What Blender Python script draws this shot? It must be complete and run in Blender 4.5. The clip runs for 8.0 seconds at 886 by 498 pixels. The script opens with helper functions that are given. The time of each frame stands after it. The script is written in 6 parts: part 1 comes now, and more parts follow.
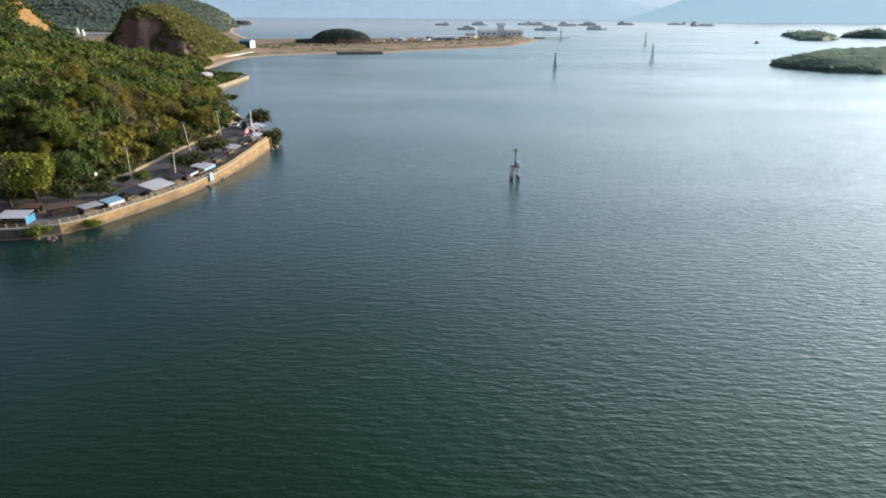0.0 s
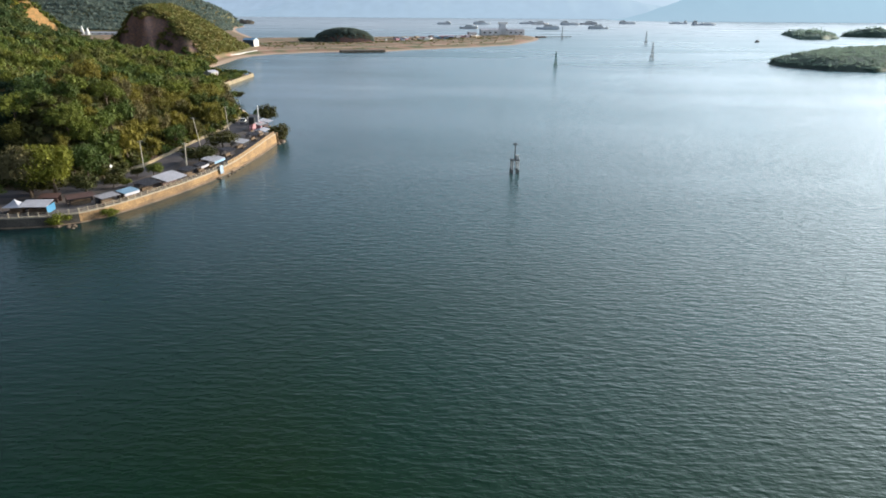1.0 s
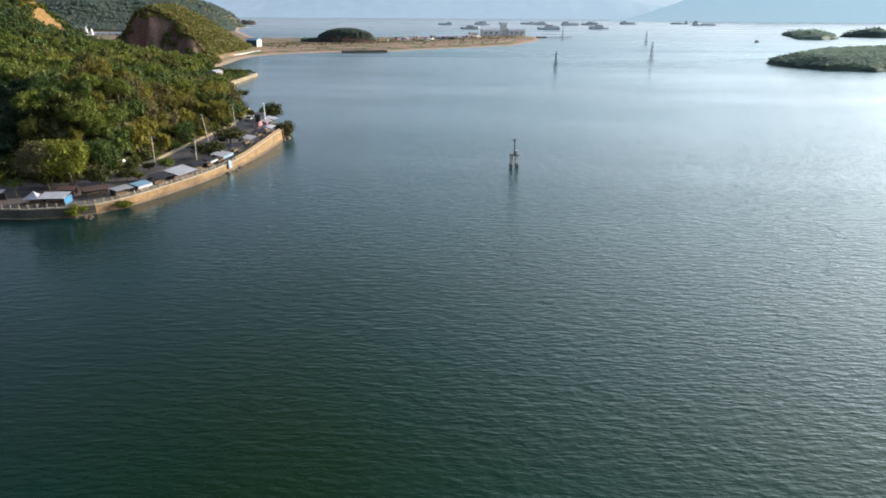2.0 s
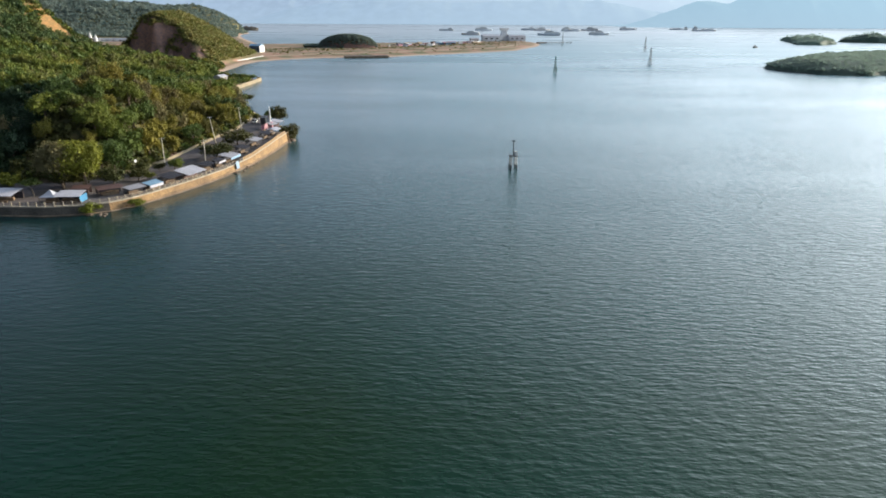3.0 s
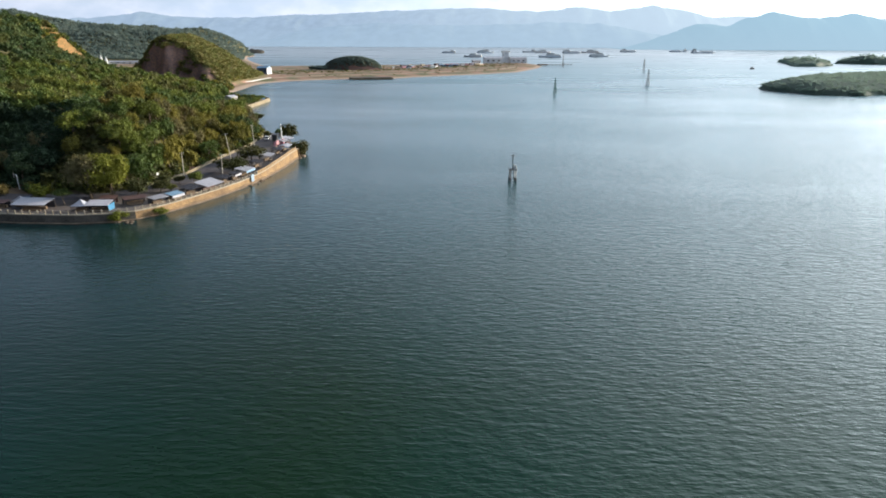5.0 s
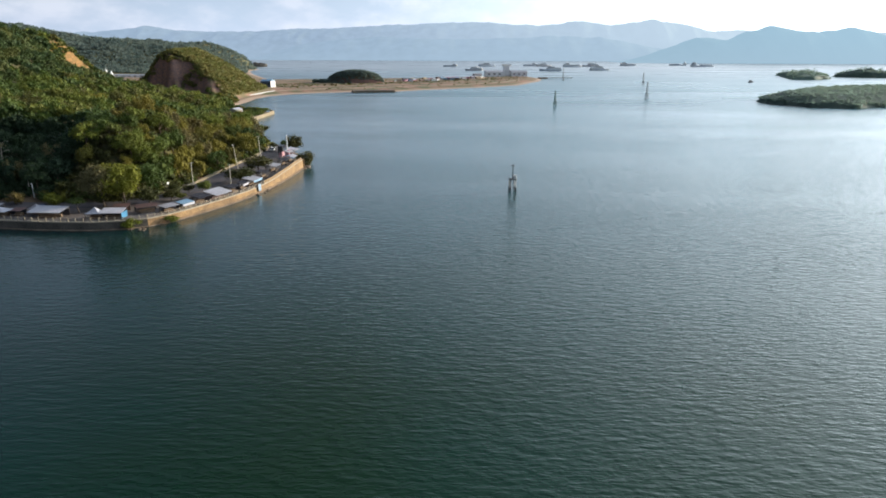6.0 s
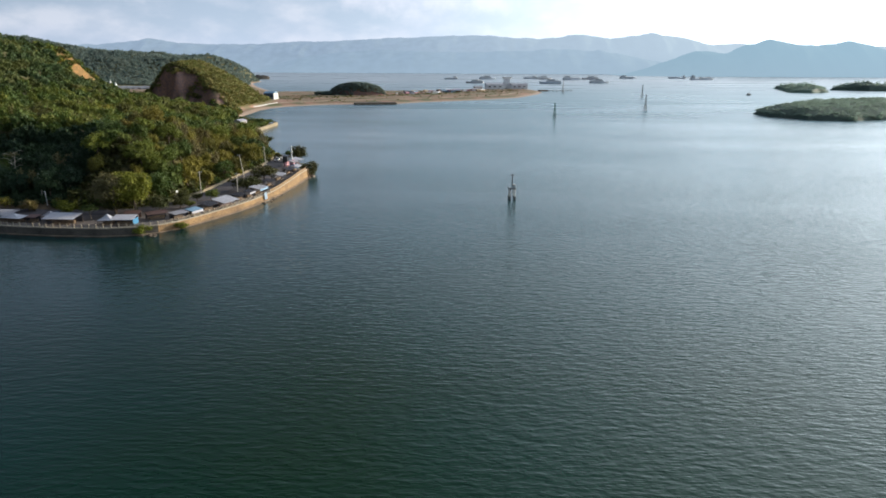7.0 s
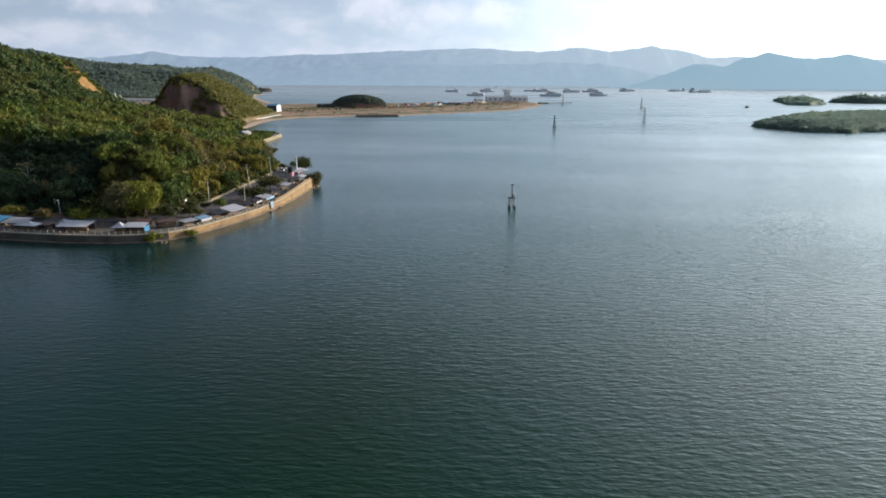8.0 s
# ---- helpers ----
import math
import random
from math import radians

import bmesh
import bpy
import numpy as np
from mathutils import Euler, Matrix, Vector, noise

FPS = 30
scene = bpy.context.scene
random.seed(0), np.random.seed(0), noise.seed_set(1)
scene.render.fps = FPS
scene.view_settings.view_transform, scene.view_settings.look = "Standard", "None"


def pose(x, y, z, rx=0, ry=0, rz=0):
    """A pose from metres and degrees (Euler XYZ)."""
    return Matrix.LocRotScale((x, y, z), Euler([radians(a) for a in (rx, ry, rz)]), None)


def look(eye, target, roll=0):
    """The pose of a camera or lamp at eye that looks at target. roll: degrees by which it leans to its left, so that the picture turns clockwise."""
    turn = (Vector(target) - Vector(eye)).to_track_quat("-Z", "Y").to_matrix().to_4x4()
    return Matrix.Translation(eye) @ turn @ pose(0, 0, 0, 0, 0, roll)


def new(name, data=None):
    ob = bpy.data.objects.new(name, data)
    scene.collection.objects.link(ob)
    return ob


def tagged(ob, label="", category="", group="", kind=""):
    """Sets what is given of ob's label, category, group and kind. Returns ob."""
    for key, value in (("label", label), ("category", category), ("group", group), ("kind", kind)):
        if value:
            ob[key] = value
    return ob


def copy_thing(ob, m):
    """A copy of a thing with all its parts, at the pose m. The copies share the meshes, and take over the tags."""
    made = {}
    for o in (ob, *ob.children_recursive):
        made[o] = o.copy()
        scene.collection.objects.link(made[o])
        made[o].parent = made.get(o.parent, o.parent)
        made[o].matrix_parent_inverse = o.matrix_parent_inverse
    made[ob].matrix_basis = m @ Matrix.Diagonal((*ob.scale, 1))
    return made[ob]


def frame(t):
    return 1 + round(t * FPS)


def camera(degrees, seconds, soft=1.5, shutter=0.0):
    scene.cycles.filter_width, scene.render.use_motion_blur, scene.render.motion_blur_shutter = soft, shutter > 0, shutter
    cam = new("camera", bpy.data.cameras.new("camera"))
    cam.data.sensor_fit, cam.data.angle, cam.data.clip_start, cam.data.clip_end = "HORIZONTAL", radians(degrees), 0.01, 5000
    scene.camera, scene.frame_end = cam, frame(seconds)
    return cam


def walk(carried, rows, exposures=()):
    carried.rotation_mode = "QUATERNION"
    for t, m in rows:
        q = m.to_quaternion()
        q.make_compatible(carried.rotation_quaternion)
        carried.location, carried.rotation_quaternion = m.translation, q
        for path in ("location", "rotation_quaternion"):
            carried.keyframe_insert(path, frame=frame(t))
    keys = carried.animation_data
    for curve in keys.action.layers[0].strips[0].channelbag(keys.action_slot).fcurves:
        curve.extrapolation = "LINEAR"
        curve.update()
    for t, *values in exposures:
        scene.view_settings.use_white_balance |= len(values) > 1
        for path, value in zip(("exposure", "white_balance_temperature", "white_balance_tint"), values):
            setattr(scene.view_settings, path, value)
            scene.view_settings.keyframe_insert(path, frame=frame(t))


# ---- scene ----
cam = camera(67.8, 8.0, soft=1.75)
PATH = [
    (0, (0.149, 5.179, 48.798), (0.124, 7.056, 48.109), 0.4),
    (0.5, (0.182, 1.561, 48.725), (0.154, 3.438, 48.035), 0.4),
    (1, (0.169, -2.055, 48.603), (0.139, -0.179, 47.912), 0.4),
    (1.5, (0.182, -5.529, 48.478), (0.15, -3.653, 47.786), 0.4),
    (3, (0.264, -15.325, 48.197), (0.227, -13.443, 47.523), 0.3),
    (3.5, (0.333, -18.459, 48.137), (0.293, -16.572, 47.473), 0.3),
    (4, (0.383, -21.511, 48.115), (0.34, -19.62, 47.465), 0.2),
    (4.5, (0.345, -24.551, 48.128), (0.301, -22.655, 47.495), 0.2),
    (6, (0.3, -33.684, 48.355), (0.25, -31.771, 47.776), 0.2),
    (6.5, (0.258, -36.713, 48.418), (0.207, -34.795, 47.856), 0.2),
    (7, (0.237, -39.735, 48.461), (0.185, -37.811, 47.916), 0.3),
    (7.5, (0.213, -42.726, 48.511), (0.159, -40.797, 47.985), 0.3),
    (8, (0.125, -45.771, 48.542), (0.07, -43.838, 48.032), 0.3),
]
walk(cam, [(t, look(e, g, r)) for t, e, g, r in PATH], exposures=[(0.0, 0.58, 6150, 10), (4.0, 0.60, 6150, 10), (6.0, 0.42, 6150, 10), (8.0, 0.22, 6150, 10)])

# ---- world, sun ----
SKY = 0.12
HAZE, GLOW = (5.0, 5.8, 7.15, 1), (18.6, 19.6, 19.4, 1)
CLOUD_SHADE, CLOUD_LIT = (5.2, 5.35, 6.2, 1), (7.3, 6.95, 7.1, 1)
SUN_AZ, SUN_EL = 64.0, 13.5      # degrees: from +y towards +x, above the horizon
world = bpy.data.worlds.new("world")
scene.world = world
world.use_nodes = True
wn, wl = world.node_tree.nodes, world.node_tree.links
wn.clear()
sky = wn.new("ShaderNodeTexSky")
sky.sky_type, sky.sun_disc = "NISHITA", False
sky.sun_elevation, sky.sun_rotation = radians(SUN_EL), radians(SUN_AZ)
sky.air_density, sky.dust_density, sky.ozone_density, sky.altitude = 1.0, 1.0, 1.5, 50
w_co, w_sep = wn.new("ShaderNodeTexCoord"), wn.new("ShaderNodeSeparateXYZ")
wl.new(w_co.outputs["Generated"], w_sep.inputs[0])


def w_math(op, a, b):
    x = wn.new("ShaderNodeMath")
    x.operation = op
    for k, v in enumerate((a, b)):
        if isinstance(v, (int, float)):
            x.inputs[k].default_value = v
        else:
            wl.new(v, x.inputs[k])
    return x.outputs[0]


def w_mix(mode, fac, a, b):
    x = wn.new("ShaderNodeMixRGB")
    x.blend_type = mode
    for k, v in enumerate((fac, a, b)):
        if isinstance(v, (int, float, tuple)):
            x.inputs[k].default_value = v
        else:
            wl.new(v, x.inputs[k])
    return x.outputs[0]


# thin cloud, low haze and the bright hazy glow round the sun
w_map, w_noise, w_ramp = wn.new("ShaderNodeMapping"), wn.new("ShaderNodeTexNoise"), wn.new("ShaderNodeValToRGB")
w_map.inputs["Scale"].default_value, w_map.inputs["Location"].default_value = (6.5, 6.5, 14.0), (0.3, 0.0, 0.55)
w_noise.inputs["Scale"].default_value, w_noise.inputs["Detail"].default_value, w_noise.inputs["Roughness"].default_value = 1.7, 7, 0.55
w_ramp.color_ramp.elements[0].position, w_ramp.color_ramp.elements[1].position = 0.42, 0.66
w_ramp.color_ramp.elements[0].color, w_ramp.color_ramp.elements[1].color = (0, 0, 0, 1), (1, 1, 1, 1)
wl.new(w_co.outputs["Generated"], w_map.inputs["Vector"])
wl.new(w_map.outputs[0], w_noise.inputs["Vector"])
wl.new(w_noise.outputs["Fac"], w_ramp.inputs[0])
# the lit and the shaded sides of the low cloud
w_map2, w_noise2 = wn.new("ShaderNodeMapping"), wn.new("ShaderNodeTexNoise")
w_map2.inputs["Scale"].default_value, w_map2.inputs["Location"].default_value = (6.5, 6.5, 14.0), (0.42, 0.06, 0.83)
w_noise2.inputs["Scale"].default_value, w_noise2.inputs["Detail"].default_value, w_noise2.inputs["Roughness"].default_value = 1.7, 7, 0.55
wl.new(w_co.outputs["Generated"], w_map2.inputs["Vector"])
wl.new(w_map2.outputs[0], w_noise2.inputs["Vector"])
w_side = wn.new("ShaderNodeMapRange")
w_side.inputs[1].default_value, w_side.inputs[2].default_value = -0.2, 0.22
wl.new(w_math("SUBTRACT", w_noise.outputs["Fac"], w_noise2.outputs["Fac"]), w_side.inputs[0])
w_up = w_math("MAXIMUM", w_sep.outputs["Z"], 0.0)
w_low = w_math("POWER", 2.718, w_math("MULTIPLY", w_up, -4.2))
w_dot = wn.new("ShaderNodeVectorMath")
w_dot.operation = "DOT_PRODUCT"
wl.new(w_co.outputs["Generated"], w_dot.inputs[0])
sa, se = radians(SUN_AZ), radians(SUN_EL)
SUN_DIR = Vector((math.sin(sa) * math.cos(se), math.cos(sa) * math.cos(se), math.sin(se)))
w_dot.inputs[1].default_value = SUN_DIR
w_glow = w_math("POWER", w_math("MAXIMUM", w_dot.outputs["Value"], 0.0), 3.1)
# haze scatters forward: brighter on the sun's side of the sky
w_phase = wn.new("ShaderNodeMapRange")
w_phase.inputs[1].default_value, w_phase.inputs[2].default_value = -0.9, 0.25
w_phase.inputs[3].default_value, w_phase.inputs[4].default_value = 0.4, 1.08
wl.new(w_dot.outputs["Value"], w_phase.inputs[0])
w_haze = w_mix("MIX", w_phase.outputs[0], (0, 0, 0, 1), HAZE)
c0 = w_mix("MIX", w_math("MULTIPLY", w_low, 0.8), w_mix("MULTIPLY", 1.0, w_mix("MIX", w_phase.outputs[0], (0, 0, 0, 1), sky.outputs[0]), (0.30, 0.39, 0.46, 1)), w_haze)
w_band = w_math("POWER", 2.718, w_math("MULTIPLY", w_up, -3.0))
c1 = w_mix("MIX", w_math("MULTIPLY", w_math("MULTIPLY", w_ramp.outputs[0], w_band), 0.42), c0, w_mix("MIX", w_side.outputs[0], CLOUD_SHADE, CLOUD_LIT))
# low heaps of cumulus over the ranges: azimuth, elevation in degrees, half width, half height
w_heap = None
for az, el, hw, hh in ((-7.6, 5.6, 2.4, 1.7), (-2.2, 4.9, 3.2, 0.9), (2.6, 4.9, 2.2, 1.0), (-27.0, 5.2, 3.0, 0.9)):
    w_off, w_scale, w_len = wn.new("ShaderNodeVectorMath"), wn.new("ShaderNodeVectorMath"), wn.new("ShaderNodeVectorMath")
    w_off.operation, w_scale.operation, w_len.operation = "SUBTRACT", "MULTIPLY", "LENGTH"
    ca, ce = radians(az), radians(el)
    w_off.inputs[1].default_value = (math.sin(ca) * math.cos(ce), math.cos(ca) * math.cos(ce), math.sin(ce))
    w_scale.inputs[1].default_value = (1 / radians(hw), 1 / radians(hw * 2), 1 / radians(hh))
    wl.new(w_co.outputs["Generated"], w_off.inputs[0])
    wl.new(w_off.outputs[0], w_scale.inputs[0])
    wl.new(w_scale.outputs[0], w_len.inputs[0])
    one = w_math("SUBTRACT", 1.25, w_len.outputs["Value"])
    w_heap = one if w_heap is None else w_math("MAXIMUM", w_heap, one)
w_puff = wn.new("ShaderNodeTexNoise")
w_puff.inputs["Scale"].default_value, w_puff.inputs["Detail"].default_value, w_puff.inputs["Roughness"].default_value = 26, 6, 0.6
wl.new(w_co.outputs["Generated"], w_puff.inputs["Vector"])
w_edge = wn.new("ShaderNodeMapRange")
w_edge.inputs[1].default_value, w_edge.inputs[2].default_value = 0.0, 0.9
w_edge.inputs[4].default_value = 0.5
wl.new(w_math("ADD", w_heap, w_math("MULTIPLY", w_math("SUBTRACT", w_puff.outputs["Fac"], 0.5), 2.4)), w_edge.inputs[0])
c1 = w_mix("MIX", w_edge.outputs[0], c1, w_mix("MIX", w_puff.outputs["Fac"], CLOUD_SHADE, CLOUD_LIT))
w_gl = w_mix("MULTIPLY", 1.0, GLOW, w_mix("MIX", w_glow, (0, 0, 0, 1), (1, 1, 1, 1)))
w_bg = wn.new("ShaderNodeBackground")
w_bg.inputs["Strength"].default_value = SKY
w_out = wn.new("ShaderNodeOutputWorld")
wl.new(w_mix("ADD", 1.0, c1, w_gl), w_bg.inputs[0])
wl.new(w_bg.outputs[0], w_out.inputs[0])

sun = new("sun", bpy.data.lights.new("sun", "SUN"))
sun.data.energy, sun.data.angle, sun.data.color = 4.2, radians(0.6), (1.0, 0.83, 0.60)
sun.matrix_world = look(SUN_DIR * 100, (0, 0, 0))


# ---- materials ----
def nodes_of(name):
    m = bpy.data.materials.new(name)
    m.use_nodes = True
    n, l = m.node_tree.nodes, m.node_tree.links
    return m, n, l, n["Principled BSDF"]


def plain(name, rgb, rough=0.6, metal=0.0, vary=0.18, scale=3.0, bump=0.15, tint=None):
    """A surface with fine grain and broad stains, in metres."""
    m, n, l, b = nodes_of(name)
    co = n.new("ShaderNodeTexCoord")
    fine, broad = n.new("ShaderNodeTexNoise"), n.new("ShaderNodeTexNoise")
    fine.inputs["Scale"].default_value, fine.inputs["Detail"].default_value = scale * 5, 5
    broad.inputs["Scale"].default_value, broad.inputs["Detail"].default_value = scale * 0.35, 6
    rnd = n.new("ShaderNodeObjectInfo")
    add = n.new("ShaderNodeMath")
    add.operation = "ADD"
    l.new(fine.outputs["Fac"], add.inputs[0])
    l.new(broad.outputs["Fac"], add.inputs[1])
    half = n.new("ShaderNodeMath")
    half.operation, half.inputs[1].default_value = "MULTIPLY", 0.5
    l.new(add.outputs[0], half.inputs[0])
    ramp = n.new("ShaderNodeValToRGB")
    ramp.color_ramp.elements[0].position, ramp.color_ramp.elements[1].position = 0.35, 0.65
    lo = tint or tuple(c * (1 - 2.2 * vary) for c in rgb)
    ramp.color_ramp.elements[0].color = (*[max(0, c) for c in lo], 1)
    ramp.color_ramp.elements[1].color = (*[min(0.95, c * (1 + vary)) for c in rgb], 1)
    l.new(half.outputs[0], ramp.inputs[0])
    hsv = n.new("ShaderNodeHueSaturation")
    mr = n.new("ShaderNodeMapRange")
    mr.inputs[3].default_value, mr.inputs[4].default_value = 0.88, 1.1
    l.new(rnd.outputs["Random"], mr.inputs[0])
    l.new(mr.outputs[0], hsv.inputs["Value"])
    l.new(ramp.outputs[0], hsv.inputs["Color"])
    l.new(hsv.outputs[0], b.inputs["Base Color"])
    bp = n.new("ShaderNodeBump")
    bp.inputs["Strength"].default_value, bp.inputs["Distance"].default_value = bump, 0.05
    l.new(fine.outputs["Fac"], bp.inputs["Height"])
    l.new(bp.outputs[0], b.inputs["Normal"])
    l.new(co.outputs["Object"], fine.inputs["Vector"])
    l.new(co.outputs["Object"], broad.inputs["Vector"])
    b.inputs["Roughness"].default_value, b.inputs["Metallic"].default_value = rough, metal
    return m


def leaf_material(name, stops, through_light=0.32):
    """Leaves: one colour a tree by its attribute 'tree' and Object Info, a little change from leaf to leaf."""
    m, n, l, b = nodes_of(name)
    att = n.new("ShaderNodeAttribute")
    att.attribute_name = "tree"
    info, geo = n.new("ShaderNodeObjectInfo"), n.new("ShaderNodeNewGeometry")
    add = n.new("ShaderNodeMath")
    add.operation = "ADD"
    l.new(att.outputs["Fac"], add.inputs[0])
    l.new(info.outputs["Random"], add.inputs[1])
    fr = n.new("ShaderNodeMath")
    fr.operation = "FRACT"
    l.new(add.outputs[0], fr.inputs[0])
    ramp = n.new("ShaderNodeValToRGB")
    el = ramp.color_ramp.elements
    el[0].position, el[0].color = stops[0][0], (*stops[0][1], 1)
    el[1].position, el[1].color = stops[-1][0], (*stops[-1][1], 1)
    for p, c in stops[1:-1]:
        el.new(p).color = (*c, 1)
    l.new(fr.outputs[0], ramp.inputs[0])
    hsv = n.new("ShaderNodeHueSaturation")
    mr = n.new("ShaderNodeMapRange")
    mr.inputs[3].default_value, mr.inputs[4].default_value = 0.8, 1.2
    l.new(geo.outputs["Random Per Island"], mr.inputs[0])
    l.new(mr.outputs[0], hsv.inputs["Value"])
    l.new(ramp.outputs[0], hsv.inputs["Color"])
    l.new(hsv.outputs[0], b.inputs["Base Color"])
    b.inputs["Roughness"].default_value = 0.6
    b.inputs["Specular IOR Level"].default_value = 0.25
    tr, mix = n.new("ShaderNodeBsdfTranslucent"), n.new("ShaderNodeMixShader")
    l.new(hsv.outputs[0], tr.inputs[0])
    mix.inputs[0].default_value = through_light
    l.new(b.outputs[0], mix.inputs[1])
    l.new(tr.outputs[0], mix.inputs[2])
    l.new(mix.outputs[0], n["Material Output"].inputs[0])
    return m


def water_material():
    m, n, l, b = nodes_of("sea_water")
    co = n.new("ShaderNodeTexCoord")

    def waves(rot, sx, sy, scale, detail, rough=0.5):
        mp, tx = n.new("ShaderNodeMapping"), n.new("ShaderNodeTexNoise")
        mp.inputs["Rotation"].default_value = (0, 0, radians(rot))
        mp.inputs["Scale"].default_value = (sx, sy, 1)
        tx.inputs["Scale"].default_value, tx.inputs["Detail"].default_value = scale, detail
        tx.inputs["Roughness"].default_value = rough
        l.new(co.outputs["Object"], mp.inputs[0])
        l.new(mp.outputs[0], tx.inputs["Vector"])
        return tx.outputs["Fac"]

    def times(a, k):
        x = n.new("ShaderNodeMath")
        x.operation, x.inputs[1].default_value = "MULTIPLY", k
        l.new(a, x.inputs[0])
        return x.outputs[0]

    def plus(a, c):
        x = n.new("ShaderNodeMath")
        x.operation = "ADD"
        l.new(a, x.inputs[0])
        l.new(c, x.inputs[1])
        return x.outputs[0]

    def curve(a, p):
        x = n.new("ShaderNodeMath")
        x.operation, x.inputs[1].default_value = "POWER", p
        l.new(a, x.inputs[0])
        return x.outputs[0]

    def ranged(a, lo, hi, out_lo, out_hi):
        x = n.new("ShaderNodeMapRange")
        x.inputs[1].default_value, x.inputs[2].default_value = lo, hi
        x.inputs[3].default_value, x.inputs[4].default_value = out_lo, out_hi
        l.new(a, x.inputs[0])
        return x.outputs[0]

    def product(a, c):
        x = n.new("ShaderNodeMath")
        x.operation = "MULTIPLY"
        l.new(a, x.inputs[0])
        l.new(c, x.inputs[1])
        return x.outputs[0]

    gust = waves(10, 0.5, 1.4, 0.008, 4)                 # patches where the wind ruffles the water
    # long low crests, peaked like wind ripples, with shorter cross ripples between them
    h = plus(times(curve(waves(7, 0.36, 1.0, 0.80, 2), 1.5), 1.0), times(curve(waves(-6, 0.40, 1.0, 1.45, 2), 1.4), 0.68))
    h = plus(h, times(waves(26, 0.55, 1.0, 2.6, 2), 0.22))
    bp = n.new("ShaderNodeBump")
    bp.inputs["Distance"].default_value = 0.55
    geo, sep = n.new("ShaderNodeNewGeometry"), n.new("ShaderNodeSeparateXYZ")
    l.new(geo.outputs["Position"], sep.inputs[0])
    # ripples flatten out towards the inner bay and in the lee of the hill
    wind = product(ranged(gust, 0.35, 0.65, 0.28, 0.53), ranged(sep.outputs["Y"], 60, 420, 1.0, 0.75))
    wind = product(wind, ranged(sep.outputs["X"], -75, 10, 0.38, 1.0))
    l.new(wind, bp.inputs["Strength"])
    l.new(h, bp.inputs["Height"])
    l.new(bp.outputs[0], b.inputs["Normal"])
    depth = waves(35, 1, 1, 0.011, 5)
    ramp = n.new("ShaderNodeValToRGB")
    ramp.color_ramp.elements[0].position, ramp.color_ramp.elements[1].position = 0.40, 0.62
    ramp.color_ramp.elements[0].color = (0.0030, 0.025, 0.0135, 1)
    ramp.color_ramp.elements[1].color = (0.0085, 0.023, 0.0060, 1)
    l.new(depth, ramp.inputs[0])
    # sky reflection and haze painted into the water: paler and bluer with distance
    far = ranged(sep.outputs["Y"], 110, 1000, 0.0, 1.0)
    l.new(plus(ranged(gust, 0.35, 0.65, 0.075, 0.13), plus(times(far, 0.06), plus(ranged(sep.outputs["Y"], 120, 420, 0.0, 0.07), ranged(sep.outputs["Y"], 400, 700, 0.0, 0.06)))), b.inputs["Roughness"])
    sky_tint = n.new("ShaderNodeMixRGB")
    sky_tint.inputs[2].default_value = (0.075, 0.190, 0.240, 1)
    l.new(plus(product(ranged(sep.outputs["Y"], 55, 300, 0.0, 0.52), ranged(sep.outputs["X"], -95, 5, 0.25, 1.0)), times(far, 0.48)), sky_tint.inputs[0])
    # bluer, slightly darker water colour towards the hill
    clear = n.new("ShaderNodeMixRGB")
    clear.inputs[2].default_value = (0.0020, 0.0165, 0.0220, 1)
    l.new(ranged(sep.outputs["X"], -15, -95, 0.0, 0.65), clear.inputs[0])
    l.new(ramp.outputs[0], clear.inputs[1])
    l.new(clear.outputs[0], sky_tint.inputs[1])
    # painted haze: palest round the spit and the far shore
    haze_tint = n.new("ShaderNodeMixRGB")
    haze_tint.inputs[2].default_value = (0.29, 0.335, 0.375, 1)
    l.new(ranged(sep.outputs["Y"], 800, 1900, 0.0, 1.0), haze_tint.inputs[0])
    l.new(sky_tint.outputs[0], haze_tint.inputs[1])
    l.new(haze_tint.outputs[0], b.inputs["Base Color"])
    b.inputs["IOR"].default_value = 1.333
    b.inputs["Specular Tint"].default_value = (0.72, 0.98, 0.93, 1)
    return m


